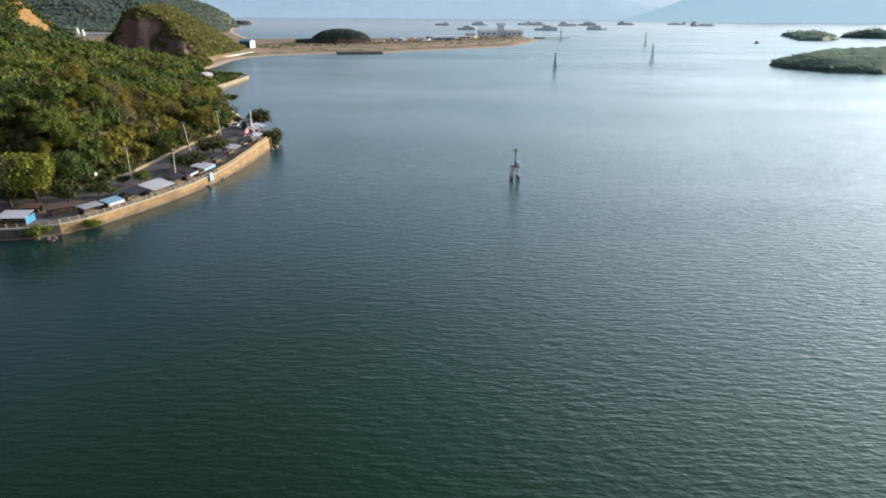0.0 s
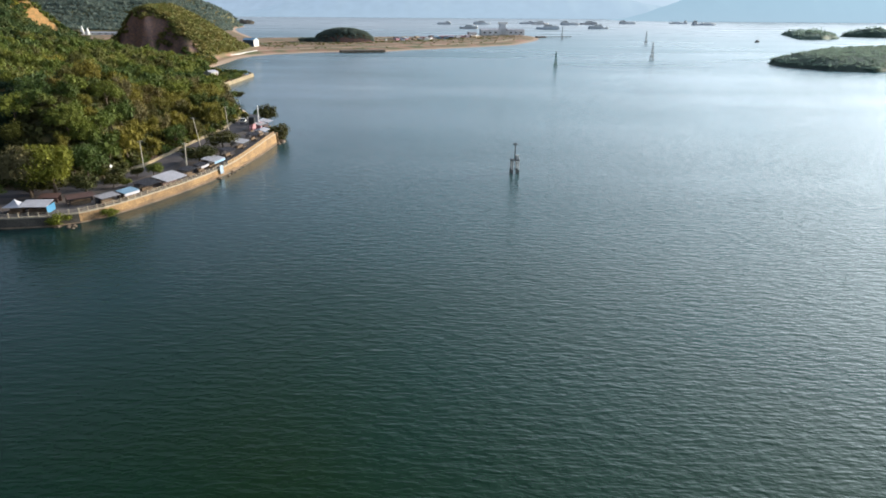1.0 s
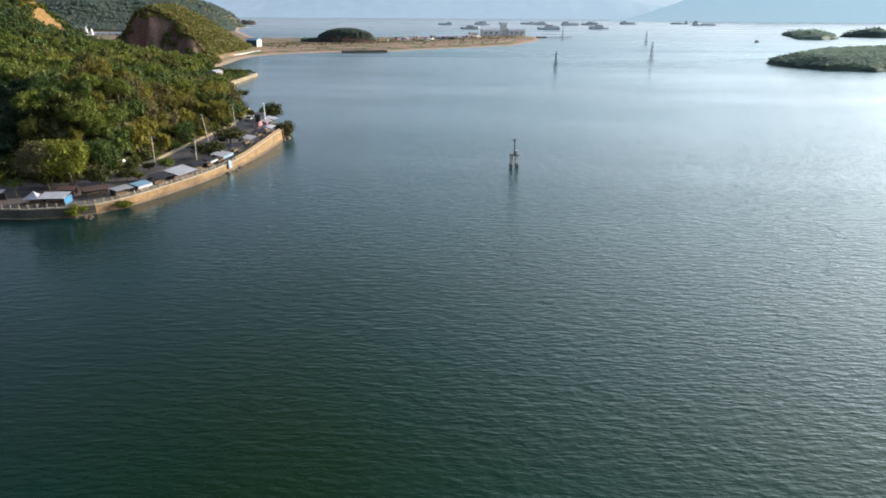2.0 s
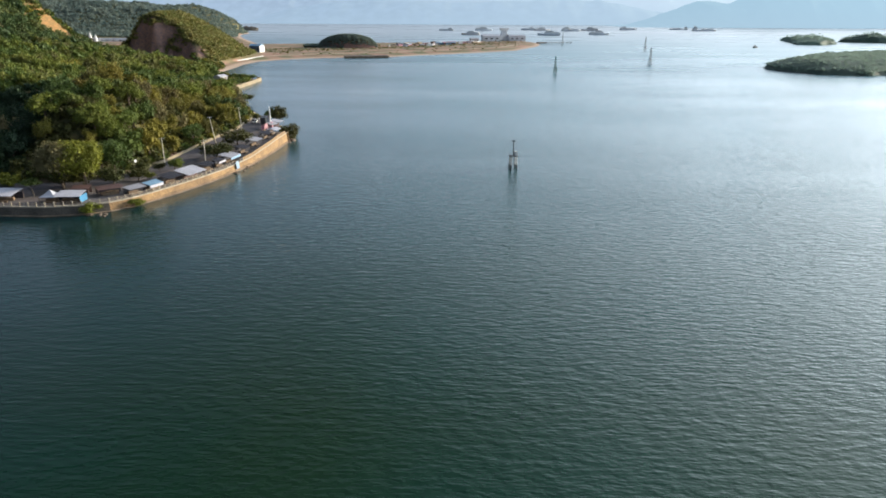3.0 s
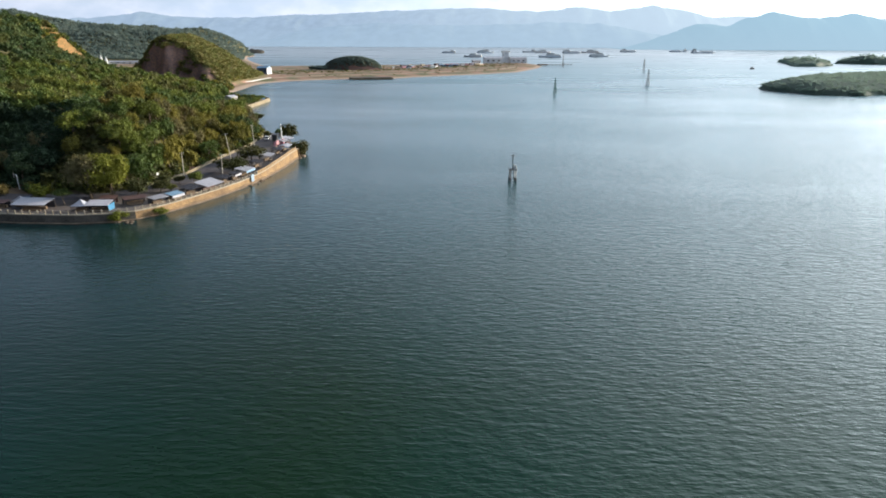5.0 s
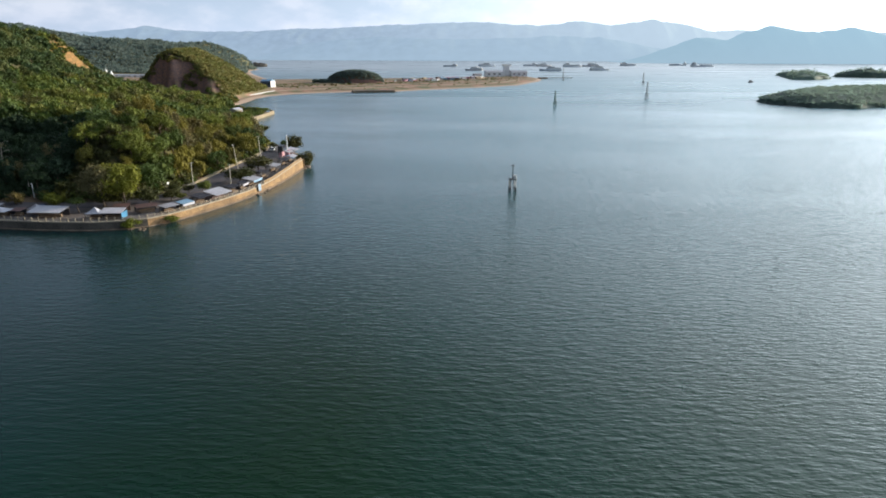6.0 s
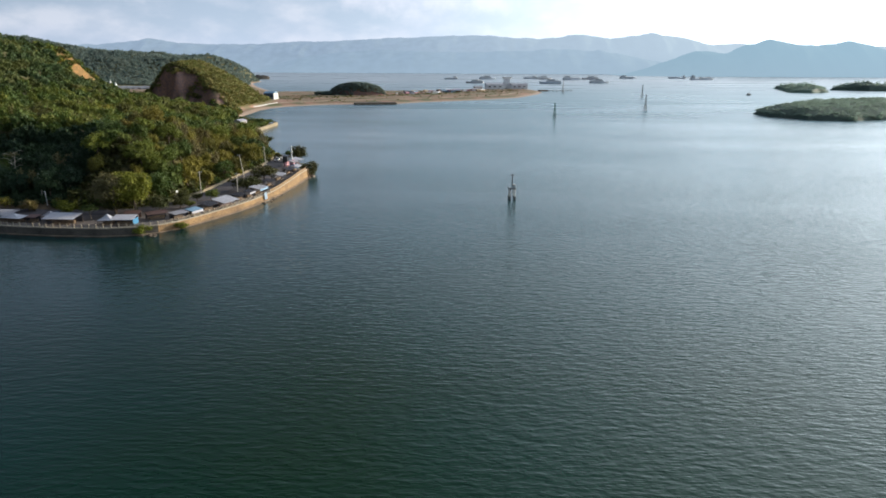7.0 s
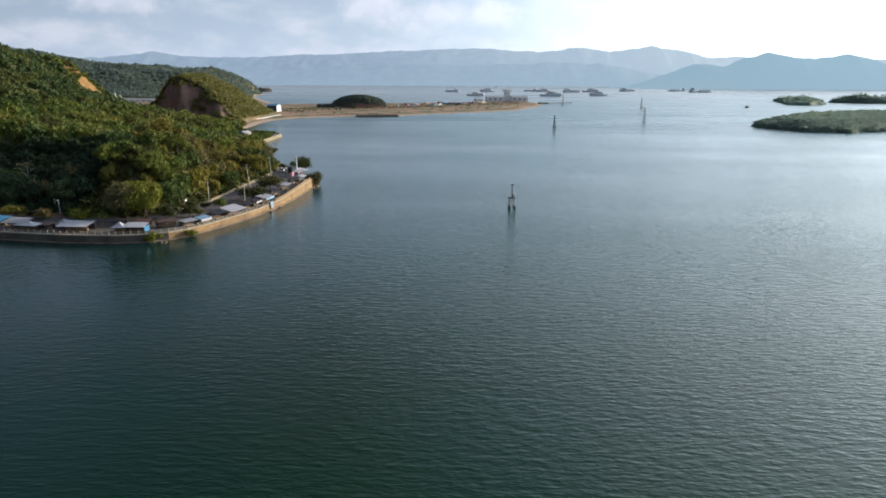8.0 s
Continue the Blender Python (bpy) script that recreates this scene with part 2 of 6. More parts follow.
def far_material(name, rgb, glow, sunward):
    """A far range behind kilometres of lit air: plain backdrop, glowing with painted haze."""
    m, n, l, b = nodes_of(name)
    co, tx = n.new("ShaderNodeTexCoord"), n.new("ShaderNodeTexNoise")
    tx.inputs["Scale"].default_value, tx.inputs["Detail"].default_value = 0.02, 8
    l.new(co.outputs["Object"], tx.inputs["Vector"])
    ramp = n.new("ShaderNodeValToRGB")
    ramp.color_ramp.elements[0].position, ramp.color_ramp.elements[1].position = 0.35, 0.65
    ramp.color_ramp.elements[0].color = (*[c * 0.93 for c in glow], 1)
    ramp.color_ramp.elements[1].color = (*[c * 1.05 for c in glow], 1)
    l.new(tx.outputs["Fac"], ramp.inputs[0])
    # painted haze: the glow brightens towards the sun's side
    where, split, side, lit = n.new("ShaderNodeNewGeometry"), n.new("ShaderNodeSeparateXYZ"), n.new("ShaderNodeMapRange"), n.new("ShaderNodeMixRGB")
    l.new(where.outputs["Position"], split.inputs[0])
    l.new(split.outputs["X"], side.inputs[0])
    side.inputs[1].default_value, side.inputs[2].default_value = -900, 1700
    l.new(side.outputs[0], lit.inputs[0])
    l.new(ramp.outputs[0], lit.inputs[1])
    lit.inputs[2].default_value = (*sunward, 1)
    # painted haze: paler glow low over the water, where the air is thicker
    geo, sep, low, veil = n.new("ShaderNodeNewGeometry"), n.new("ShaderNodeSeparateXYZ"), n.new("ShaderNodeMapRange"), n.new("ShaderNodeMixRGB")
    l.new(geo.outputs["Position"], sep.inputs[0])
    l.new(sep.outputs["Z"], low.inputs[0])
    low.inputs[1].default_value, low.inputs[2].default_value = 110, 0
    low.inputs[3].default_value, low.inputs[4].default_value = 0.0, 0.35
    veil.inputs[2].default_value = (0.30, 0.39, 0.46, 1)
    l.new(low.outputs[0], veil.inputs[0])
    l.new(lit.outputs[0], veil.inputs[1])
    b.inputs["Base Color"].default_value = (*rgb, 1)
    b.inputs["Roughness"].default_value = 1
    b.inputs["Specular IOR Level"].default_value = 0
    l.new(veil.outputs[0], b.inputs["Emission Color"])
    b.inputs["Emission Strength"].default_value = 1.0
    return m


def ground_material():
    m, n, l, b = nodes_of("dry_earth_and_scrub")
    co = n.new("ShaderNodeTexCoord")
    a, c = n.new("ShaderNodeTexNoise"), n.new("ShaderNodeTexNoise")
    a.inputs["Scale"].default_value, a.inputs["Detail"].default_value = 0.035, 8
    c.inputs["Scale"].default_value, c.inputs["Detail"].default_value = 0.6, 6
    for t in (a, c):
        l.new(co.outputs["Object"], t.inputs["Vector"])
    ramp = n.new("ShaderNodeValToRGB")
    el = ramp.color_ramp.elements
    el[0].position, el[0].color = 0.36, (0.105, 0.115, 0.045, 1)
    el[1].position, el[1].color = 0.64, (0.34, 0.190, 0.135, 1)
    el.new(0.5).color = (0.21, 0.145, 0.085, 1)
    l.new(a.outputs["Fac"], ramp.inputs[0])
    # steep faces are bare soil and rock
    geo, sep = n.new("ShaderNodeNewGeometry"), n.new("ShaderNodeSeparateXYZ")
    l.new(geo.outputs["Normal"], sep.inputs[0])
    st = n.new("ShaderNodeMapRange")
    st.inputs[1].default_value, st.inputs[2].default_value = 0.70, 0.50
    l.new(sep.outputs["Z"], st.inputs[0])
    # quarried on the seaward side only
    cut = n.new("ShaderNodeMapRange")
    cut.inputs[1].default_value, cut.inputs[2].default_value = -0.25, -0.5
    l.new(sep.outputs["Y"], cut.inputs[0])
    face = n.new("ShaderNodeMath")
    face.operation = "MULTIPLY"
    l.new(st.outputs[0], face.inputs[0])
    l.new(cut.outputs[0], face.inputs[1])
    soil = n.new("ShaderNodeValToRGB")
    soil.color_ramp.elements[0].position, soil.color_ramp.elements[1].position = 0.35, 0.7
    soil.color_ramp.elements[0].color, soil.color_ramp.elements[1].color = (0.165, 0.112, 0.110, 1), (0.34, 0.19, 0.13, 1)
    l.new(c.outputs["Fac"], soil.inputs[0])
    # the landslip on the spur
    sh, dist = n.new("ShaderNodeVectorMath"), n.new("ShaderNodeVectorMath")
    sh.operation, dist.operation = "SUBTRACT", "LENGTH"
    sh.inputs[1].default_value = (-346, 580, 34)
    l.new(geo.outputs["Position"], sh.inputs[0])
    l.new(sh.outputs[0], dist.inputs[0])
    wob = n.new("ShaderNodeMath")
    wob.operation, wob.inputs[1].default_value, wob.inputs[2].default_value = "MULTIPLY_ADD", -30.0, 15.0
    l.new(a.outputs["Fac"], wob.inputs[0])
    tot = n.new("ShaderNodeMath")
    tot.operation = "ADD"
    l.new(dist.outputs["Value"], tot.inputs[0])
    l.new(wob.outputs[0], tot.inputs[1])
    slip = n.new("ShaderNodeMapRange")
    slip.inputs[1].default_value, slip.inputs[2].default_value = 33, 22
    l.new(tot.outputs[0], slip.inputs[0])
    pos = n.new("ShaderNodeSeparateXYZ")
    l.new(geo.outputs["Position"], pos.inputs[0])
    # dry olive grass on the hills above the shore flats
    grass, gr = n.new("ShaderNodeValToRGB"), n.new("ShaderNodeMapRange")
    grass.color_ramp.elements[0].position, grass.color_ramp.elements[1].position = 0.35, 0.65
    grass.color_ramp.elements[0].color, grass.color_ramp.elements[1].color = (0.075, 0.08, 0.028, 1), (0.14, 0.115, 0.042, 1)
    l.new(c.outputs["Fac"], grass.inputs[0])
    gr.inputs[1].default_value, gr.inputs[2].default_value = 2.6, 4.5
    l.new(pos.outputs["Z"], gr.inputs[0])
    mixg = n.new("ShaderNodeMixRGB")
    l.new(gr.outputs[0], mixg.inputs[0])
    l.new(ramp.outputs[0], mixg.inputs[1])
    l.new(grass.outputs[0], mixg.inputs[2])
    mixs = n.new("ShaderNodeMixRGB")
    l.new(face.outputs[0], mixs.inputs[0])
    l.new(mixg.outputs[0], mixs.inputs[1])
    l.new(soil.outputs[0], mixs.inputs[2])
    orange = n.new("ShaderNodeValToRGB")
    orange.color_ramp.elements[0].position, orange.color_ramp.elements[1].position = 0.35, 0.65
    orange.color_ramp.elements[0].color, orange.color_ramp.elements[1].color = (0.13, 0.095, 0.03, 1), (0.35, 0.175, 0.055, 1)
    l.new(c.outputs["Fac"], orange.inputs[0])
    mix = n.new("ShaderNodeMixRGB")
    l.new(slip.outputs[0], mix.inputs[0])
    l.new(mixs.outputs[0], mix.inputs[1])
    l.new(orange.outputs[0], mix.inputs[2])
    # sand along the water's edge
    sd = n.new("ShaderNodeMapRange")
    sd.inputs[1].default_value, sd.inputs[2].default_value = 1.0, 0.6
    l.new(pos.outputs["Z"], sd.inputs[0])
    mix2 = n.new("ShaderNodeMixRGB")
    mix2.inputs[2].default_value = (0.42, 0.305, 0.23, 1)
    l.new(sd.outputs[0], mix2.inputs[0])
    l.new(mix.outputs[0], mix2.inputs[1])
    l.new(mix2.outputs[0], b.inputs["Base Color"])
    b.inputs["Roughness"].default_value = 0.95
    bp = n.new("ShaderNodeBump")
    bp.inputs["Strength"].default_value, bp.inputs["Distance"].default_value = 0.6, 0.6
    l.new(c.outputs["Fac"], bp.inputs["Height"])
    l.new(bp.outputs[0], b.inputs["Normal"])
    return m


GREENS = [(0.0, (0.052, 0.088, 0.022)), (0.2, (0.090, 0.130, 0.026)), (0.45, (0.160, 0.180, 0.030)), (0.6, (0.110, 0.112, 0.034)),
          (0.72, (0.140, 0.130, 0.036)), (0.86, (0.225, 0.208, 0.030)), (1.0, (0.064, 0.100, 0.024))]
M_LEAF = leaf_material("forest_leaves", GREENS)
M_LEAF_GREEN = leaf_material("fresh_green_leaves", [(0.0, (0.050, 0.084, 0.022)), (0.3, (0.092, 0.130, 0.026)), (0.7, (0.168, 0.190, 0.028)), (0.85, (0.098, 0.124, 0.030)), (1.0, (0.066, 0.100, 0.024))])
M_LEAF_OLIVE = leaf_material("olive_leaves", [(0.0, (0.102, 0.092, 0.025)), (0.35, (0.176, 0.164, 0.028)), (0.7, (0.214, 0.186, 0.030)), (0.85, (0.152, 0.116, 0.034)), (1.0, (0.122, 0.100, 0.032))])
# leaves with the hollow's shade painted into their colour
M_LEAF_DARK = leaf_material("shade_dark_leaves", [(0.0, (0.026, 0.050, 0.026)), (1.0, (0.044, 0.072, 0.030))])
M_LEAF_YELLOW = leaf_material("yellow_green_leaves", [(0.0, (0.150, 0.176, 0.022)), (1.0, (0.190, 0.200, 0.026))])
M_LEAF_DRY = leaf_material("dry_brown_leaves", [(0.0, (0.155, 0.135, 0.062)), (1.0, (0.185, 0.162, 0.066))])
# haze painted into the leaf colour of islands, far hill and spit mound
M_MANGROVE = leaf_material("hazed_mangrove_leaves", [(0.0, (0.235, 0.325, 0.265)), (1.0, (0.275, 0.355, 0.29))], 0.6)
M_HILLSIDE = leaf_material("hazed_hill_leaves", [(0.0, (0.155, 0.215, 0.195)), (0.5, (0.205, 0.245, 0.205)), (1.0, (0.165, 0.220, 0.200))], 0.55)
M_SCRUB = leaf_material("dry_scrub_leaves", [(0.0, (0.22, 0.195, 0.060)), (0.35, (0.165, 0.185, 0.052)), (0.7, (0.24, 0.205, 0.070)), (1.0, (0.185, 0.195, 0.056))])
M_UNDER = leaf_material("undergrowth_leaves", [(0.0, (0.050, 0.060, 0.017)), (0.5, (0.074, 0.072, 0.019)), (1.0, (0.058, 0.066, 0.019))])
M_RIDGE = leaf_material("ridge_leaves", [(0.0, (0.050, 0.086, 0.030)), (0.4, (0.078, 0.108, 0.030)), (0.7, (0.112, 0.124, 0.032)), (1.0, (0.058, 0.092, 0.030))])
M_BARK = plain("bark", (0.16, 0.12, 0.085), 0.9, vary=0.25, scale=2)
M_WATER = water_material()
M_GROUND = ground_material()
M_WALL = plain("ochre_masonry", (0.335, 0.212, 0.094), 0.9, vary=0.24, scale=0.55, bump=0.8, tint=(0.13, 0.08, 0.045))
# stone darkened to paint in the front wall's shade; reused on the islet
M_WALL_DARK = plain("shade_dark_stone", (0.12, 0.105, 0.085), 0.95, vary=0.28, scale=0.6, bump=0.6)
M_WALLTOP = plain("weathered_concrete", (0.39, 0.335, 0.255), 0.85, vary=0.15, scale=2)
M_PAVE = plain("concrete_paving", (0.130, 0.110, 0.103), 0.9, vary=0.2, scale=0.8)
M_ASPHALT = plain("dusty_asphalt", (0.095, 0.084, 0.094), 0.9, vary=0.2, scale=1.2)
M_ROCK = plain("shore_rock", (0.22, 0.16, 0.11), 0.95, vary=0.3, scale=1.0, bump=0.8)
M_MUD = plain("grey_mud", (0.13, 0.125, 0.11), 0.8, vary=0.2, scale=0.3)
M_TIDE = plain("wet_tidal_stone", (0.21, 0.125, 0.055), 0.7, vary=0.3, scale=0.5, bump=0.8)
M_POLE = plain("pale_pole_concrete", (0.58, 0.53, 0.44), 0.8, vary=0.1, scale=2)
M_KERB = plain("dusty_stone", (0.29, 0.235, 0.15), 0.9, vary=0.25, scale=0.8)
M_CONC = plain("grey_concrete", (0.48, 0.47, 0.46), 0.85, scale=2)
M_ROOF_WHITE = plain("white_sheet_roof", (0.45, 0.45, 0.50), 0.5, vary=0.12, scale=0.8)
M_ROOF_GREY = plain("grey_sheet_roof", (0.34, 0.33, 0.36), 0.5, vary=0.2, scale=0.8)
M_ROOF_DARK = plain("dark_tarpaulin", (0.035, 0.034, 0.045), 0.6, vary=0.25, scale=0.8)
M_ROOF_BLUE = plain("light_blue_sheet", (0.23, 0.375, 0.52), 0.5, vary=0.15, scale=0.8)
M_SHEET = plain("faded_blue_sheet", (0.36, 0.47, 0.58), 0.6, vary=0.15, scale=1)
M_TARP_BLUE = plain("blue_tarpaulin", (0.07, 0.24, 0.42), 0.45, vary=0.15, scale=1)
M_ROOF_PINK = plain("pink_cloth", (0.48, 0.26, 0.32), 0.7, vary=0.15, scale=1)
M_ROOF_RED = plain("rust_red_sheet", (0.125, 0.070, 0.062), 0.6, vary=0.2, scale=1)
M_WOOD = plain("weathered_wood", (0.20, 0.14, 0.09), 0.8, vary=0.25, scale=3)
M_STEEL = plain("galvanised_steel", (0.45, 0.45, 0.46), 0.45, metal=0.6, vary=0.1, scale=3)
M_DARKSTEEL = plain("dark_painted_steel", (0.045, 0.05, 0.055), 0.5, vary=0.2, scale=3)
M_WHITE = plain("white_paint", (0.76, 0.76, 0.74), 0.5, vary=0.08, scale=1)
M_RED = plain("red_paint", (0.5, 0.05, 0.04), 0.5, vary=0.1, scale=2)
M_GREEN = plain("green_paint", (0.03, 0.14, 0.09), 0.5, vary=0.1, scale=2)
M_HULL = plain("pale_blue_grey_hull", (0.76, 0.80, 0.84), 0.5, vary=0.15, scale=0.4)
M_HULL_RUST = plain("rust_streaked_hull", (0.74, 0.71, 0.70), 0.6, vary=0.15, scale=0.4)
M_NAVY = plain("navy_sheet", (0.05, 0.09, 0.17), 0.5, vary=0.15, scale=0.5)
M_GLASS = plain("dark_glazing", (0.03, 0.04, 0.05), 0.12, vary=0.1, scale=1)
M_RUBBER = plain("black_rubber", (0.02, 0.02, 0.02), 0.9, vary=0.1)
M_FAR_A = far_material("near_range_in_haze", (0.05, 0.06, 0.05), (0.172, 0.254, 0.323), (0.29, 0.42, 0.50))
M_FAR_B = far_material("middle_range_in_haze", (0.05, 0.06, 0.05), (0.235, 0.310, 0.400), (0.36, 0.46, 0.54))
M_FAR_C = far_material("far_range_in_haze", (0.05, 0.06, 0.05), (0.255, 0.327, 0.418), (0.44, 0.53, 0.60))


# ---- building helpers ----
def part(name, bm, material, parent=None, label="", smooth=False):
    me = bpy.data.meshes.new(name)
    bm.to_mesh(me)
    bm.free()
    me.materials.append(material)
    if smooth:
        me.polygons.foreach_set("use_smooth", [True] * len(me.polygons))
    ob = new(name, me)
    ob.parent = parent
    if label:
        tagged(ob, label)
    return ob


def base(name, m, label, category, group="", kind=""):
    ob = new(name)
    ob.matrix_world = m
    ob.empty_display_size = 0.5
    return tagged(ob, label, category, group, kind)


def box(bm, c, s, rz=0.0, rx=0.0, ry=0.0, bevel=0.0):
    """A box of size s about c, its edges softened by bevel."""
    r = bmesh.ops.create_cube(bm, size=1, matrix=pose(*c, rx, ry, rz) @ Matrix.Diagonal((*s, 1)))
    if bevel:
        ed = list({e for v in r["verts"] for e in v.link_edges})
        bmesh.ops.bevel(bm, geom=ed, offset=bevel, segments=1, affect="EDGES")
    return bm


def rod(bm, a, b, r0, r1=None, n=8):
    a, b = Vector(a), Vector(b)
    d = b - a
    m = Matrix.Translation((a + b) / 2) @ d.to_track_quat("Z", "Y").to_matrix().to_4x4()
    bmesh.ops.create_cone(bm, cap_ends=True, segments=n, radius1=r0, radius2=r0 if r1 is None else r1, depth=d.length, matrix=m)
    return bm


def grid_mesh(name, V, F, material, smooth=False, attr=None):
    """A mesh from arrays: V (n, 3) and F (m, 3 or 4)."""
    V, F = np.asarray(V, np.float32), np.asarray(F, np.int32)
    me = bpy.data.meshes.new(name)
    k = F.shape[1]
    me.vertices.add(len(V))
    me.vertices.foreach_set("co", V.ravel())
    me.loops.add(F.size)
    me.loops.foreach_set("vertex_index", F.ravel())
    me.polygons.add(len(F))
    me.polygons.foreach_set("loop_start", np.arange(0, F.size, k, dtype=np.int32))
    me.polygons.foreach_set("use_smooth", np.full(len(F), smooth))
    me.update(calc_edges=True)
    if attr is not None:
        a = me.attributes.new("tree", "FLOAT", "POINT")
        a.data.foreach_set("value", np.asarray(attr, np.float32))
    me.materials.append(material)
    return me


def resample(line, step):
    pts = np.array(line, float)
    seg = np.hypot(*np.diff(pts, axis=0).T)
    s = np.concatenate([[0], np.cumsum(seg)])
    t = np.arange(0, s[-1], step)
    return np.stack([np.interp(t, s, pts[:, k]) for k in range(2)], 1)


def offset_line(pts, d):
    """The line moved by d to its left."""
    pts = np.array(pts, float)
    t = np.gradient(pts, axis=0)
    t /= np.hypot(t[:, 0], t[:, 1])[:, None]
    return pts + d * np.stack([-t[:, 1], t[:, 0]], 1)


def inside_distance(P, poly):
    """Signed distance of points P (n, 2) to a closed outline: positive inside."""
    poly = np.array(poly, float)
    A, B = poly, np.roll(poly, -1, 0)
    best = np.full(len(P), 1e9)
    ins = np.zeros(len(P), bool)
    for a, b in zip(A, B):
        d = b - a
        t = np.clip(((P - a) @ d) / (d @ d), 0, 1)
        q = a + t[:, None] * d
        best = np.minimum(best, np.hypot(*(P - q).T))
        if a[1] != b[1]:
            c = (a[1] > P[:, 1]) != (b[1] > P[:, 1])
            ins ^= c & (P[:, 0] < (b[0] - a[0]) * (P[:, 1] - a[1]) / (b[1] - a[1]) + a[0])
    return np.where(ins, best, -best)


def smooth01(a, b, x):
    t = np.clip((x - a) / (b - a), 0, 1)
    return t * t * (3 - 2 * t)


def rough_noise(P, scale, octaves=4, seed=0):
    """Smooth value noise on points P (n, 2), about -1 to 1."""
    rng = np.random.RandomState(seed)
    out, amp = np.zeros(len(P)), 1.0
    for o in range(octaves):
        T = rng.rand(64, 64) * 2 - 1
        q = P / scale * 2 ** o + rng.rand(2) * 64
        i = np.floor(q).astype(int)
        f = q - i
        f = f * f * (3 - 2 * f)
        i0, i1 = i % 64, (i + 1) % 64
        v = (T[i0[:, 0], i0[:, 1]] * (1 - f[:, 0]) * (1 - f[:, 1]) + T[i1[:, 0], i0[:, 1]] * f[:, 0] * (1 - f[:, 1])
             + T[i0[:, 0], i1[:, 1]] * (1 - f[:, 0]) * f[:, 1] + T[i1[:, 0], i1[:, 1]] * f[:, 0] * f[:, 1])
        out += amp * v
        amp *= 0.5
    return out / 1.6


# ---- the lie of the land ----
DECK = 2.2


def deck_z(y):
    """Height of the promenade and the road: they climb towards the cape and fall again behind it."""
    a, b = min(1, max(0, (y - 188) / 44)), min(1, max(0, (y - 256) / 36))
    return DECK + 1.4 * a * a * (3 - 2 * a) * (1 - 0.6 * b * b * (3 - 2 * b))


SEAWALL = [(-223, 152), (-162.2, 146.9), (-143.9, 144.4), (-128.7, 141.8), (-116.6, 140.4), (-102.4, 140.2), (-93.2, 142.2), (-88.2, 145.3), (-84.7, 149.7),
           (-81.5, 156), (-78.2, 164.1), (-74.9, 173.2), (-71.9, 183.4), (-70.1, 192.5), (-68.5, 201.6), (-67.1, 218.8), (-66.5, 241.7)]
KERB = [(-224.4, 175.3), (-163.2, 168.2), (-130.6, 164.1), (-112.2, 165.1), (-102, 171.3), (-96.4, 181.5), (-93.8, 194.7), (-91.6, 212.1), (-89.4, 231.4),
        (-88.2, 249.8), (-90.3, 273.3), (-93.8, 293.7)]
CAPE = [(-70, 243), (-75, 252), (-79, 268), (-90, 296), (-102, 321), (-121, 352), (-137, 388), (-146, 411), (-145.4, 450), (-146, 488), (-157, 498),
        (-188, 512), (-200, 560), (-202, 598), (-207, 645), (-204, 686), (-189, 714), (-160, 742), (-128, 758), (-78, 772),
        (-50, 806), (22, 868), (80, 928), (122, 1050), (135, 1110), (138, 1180), (122, 1258), (12, 1196), (-58, 1136), (-117, 1126),
        (-230, 1085), (-310, 1060), (-410, 1300), (-480, 1500), (-500, 1640), (-560, 1740), (-1400, 1740), (-1400, 150)]
LAND = SEAWALL[1:] + CAPE
HILL = [(-1400, 170)] + KERB + [(-100, 300), (-106, 325), (-127, 358), (-146, 392), (-162, 424), (-170, 480), (-205, 520), (-240, 560), (-1400, 600)]


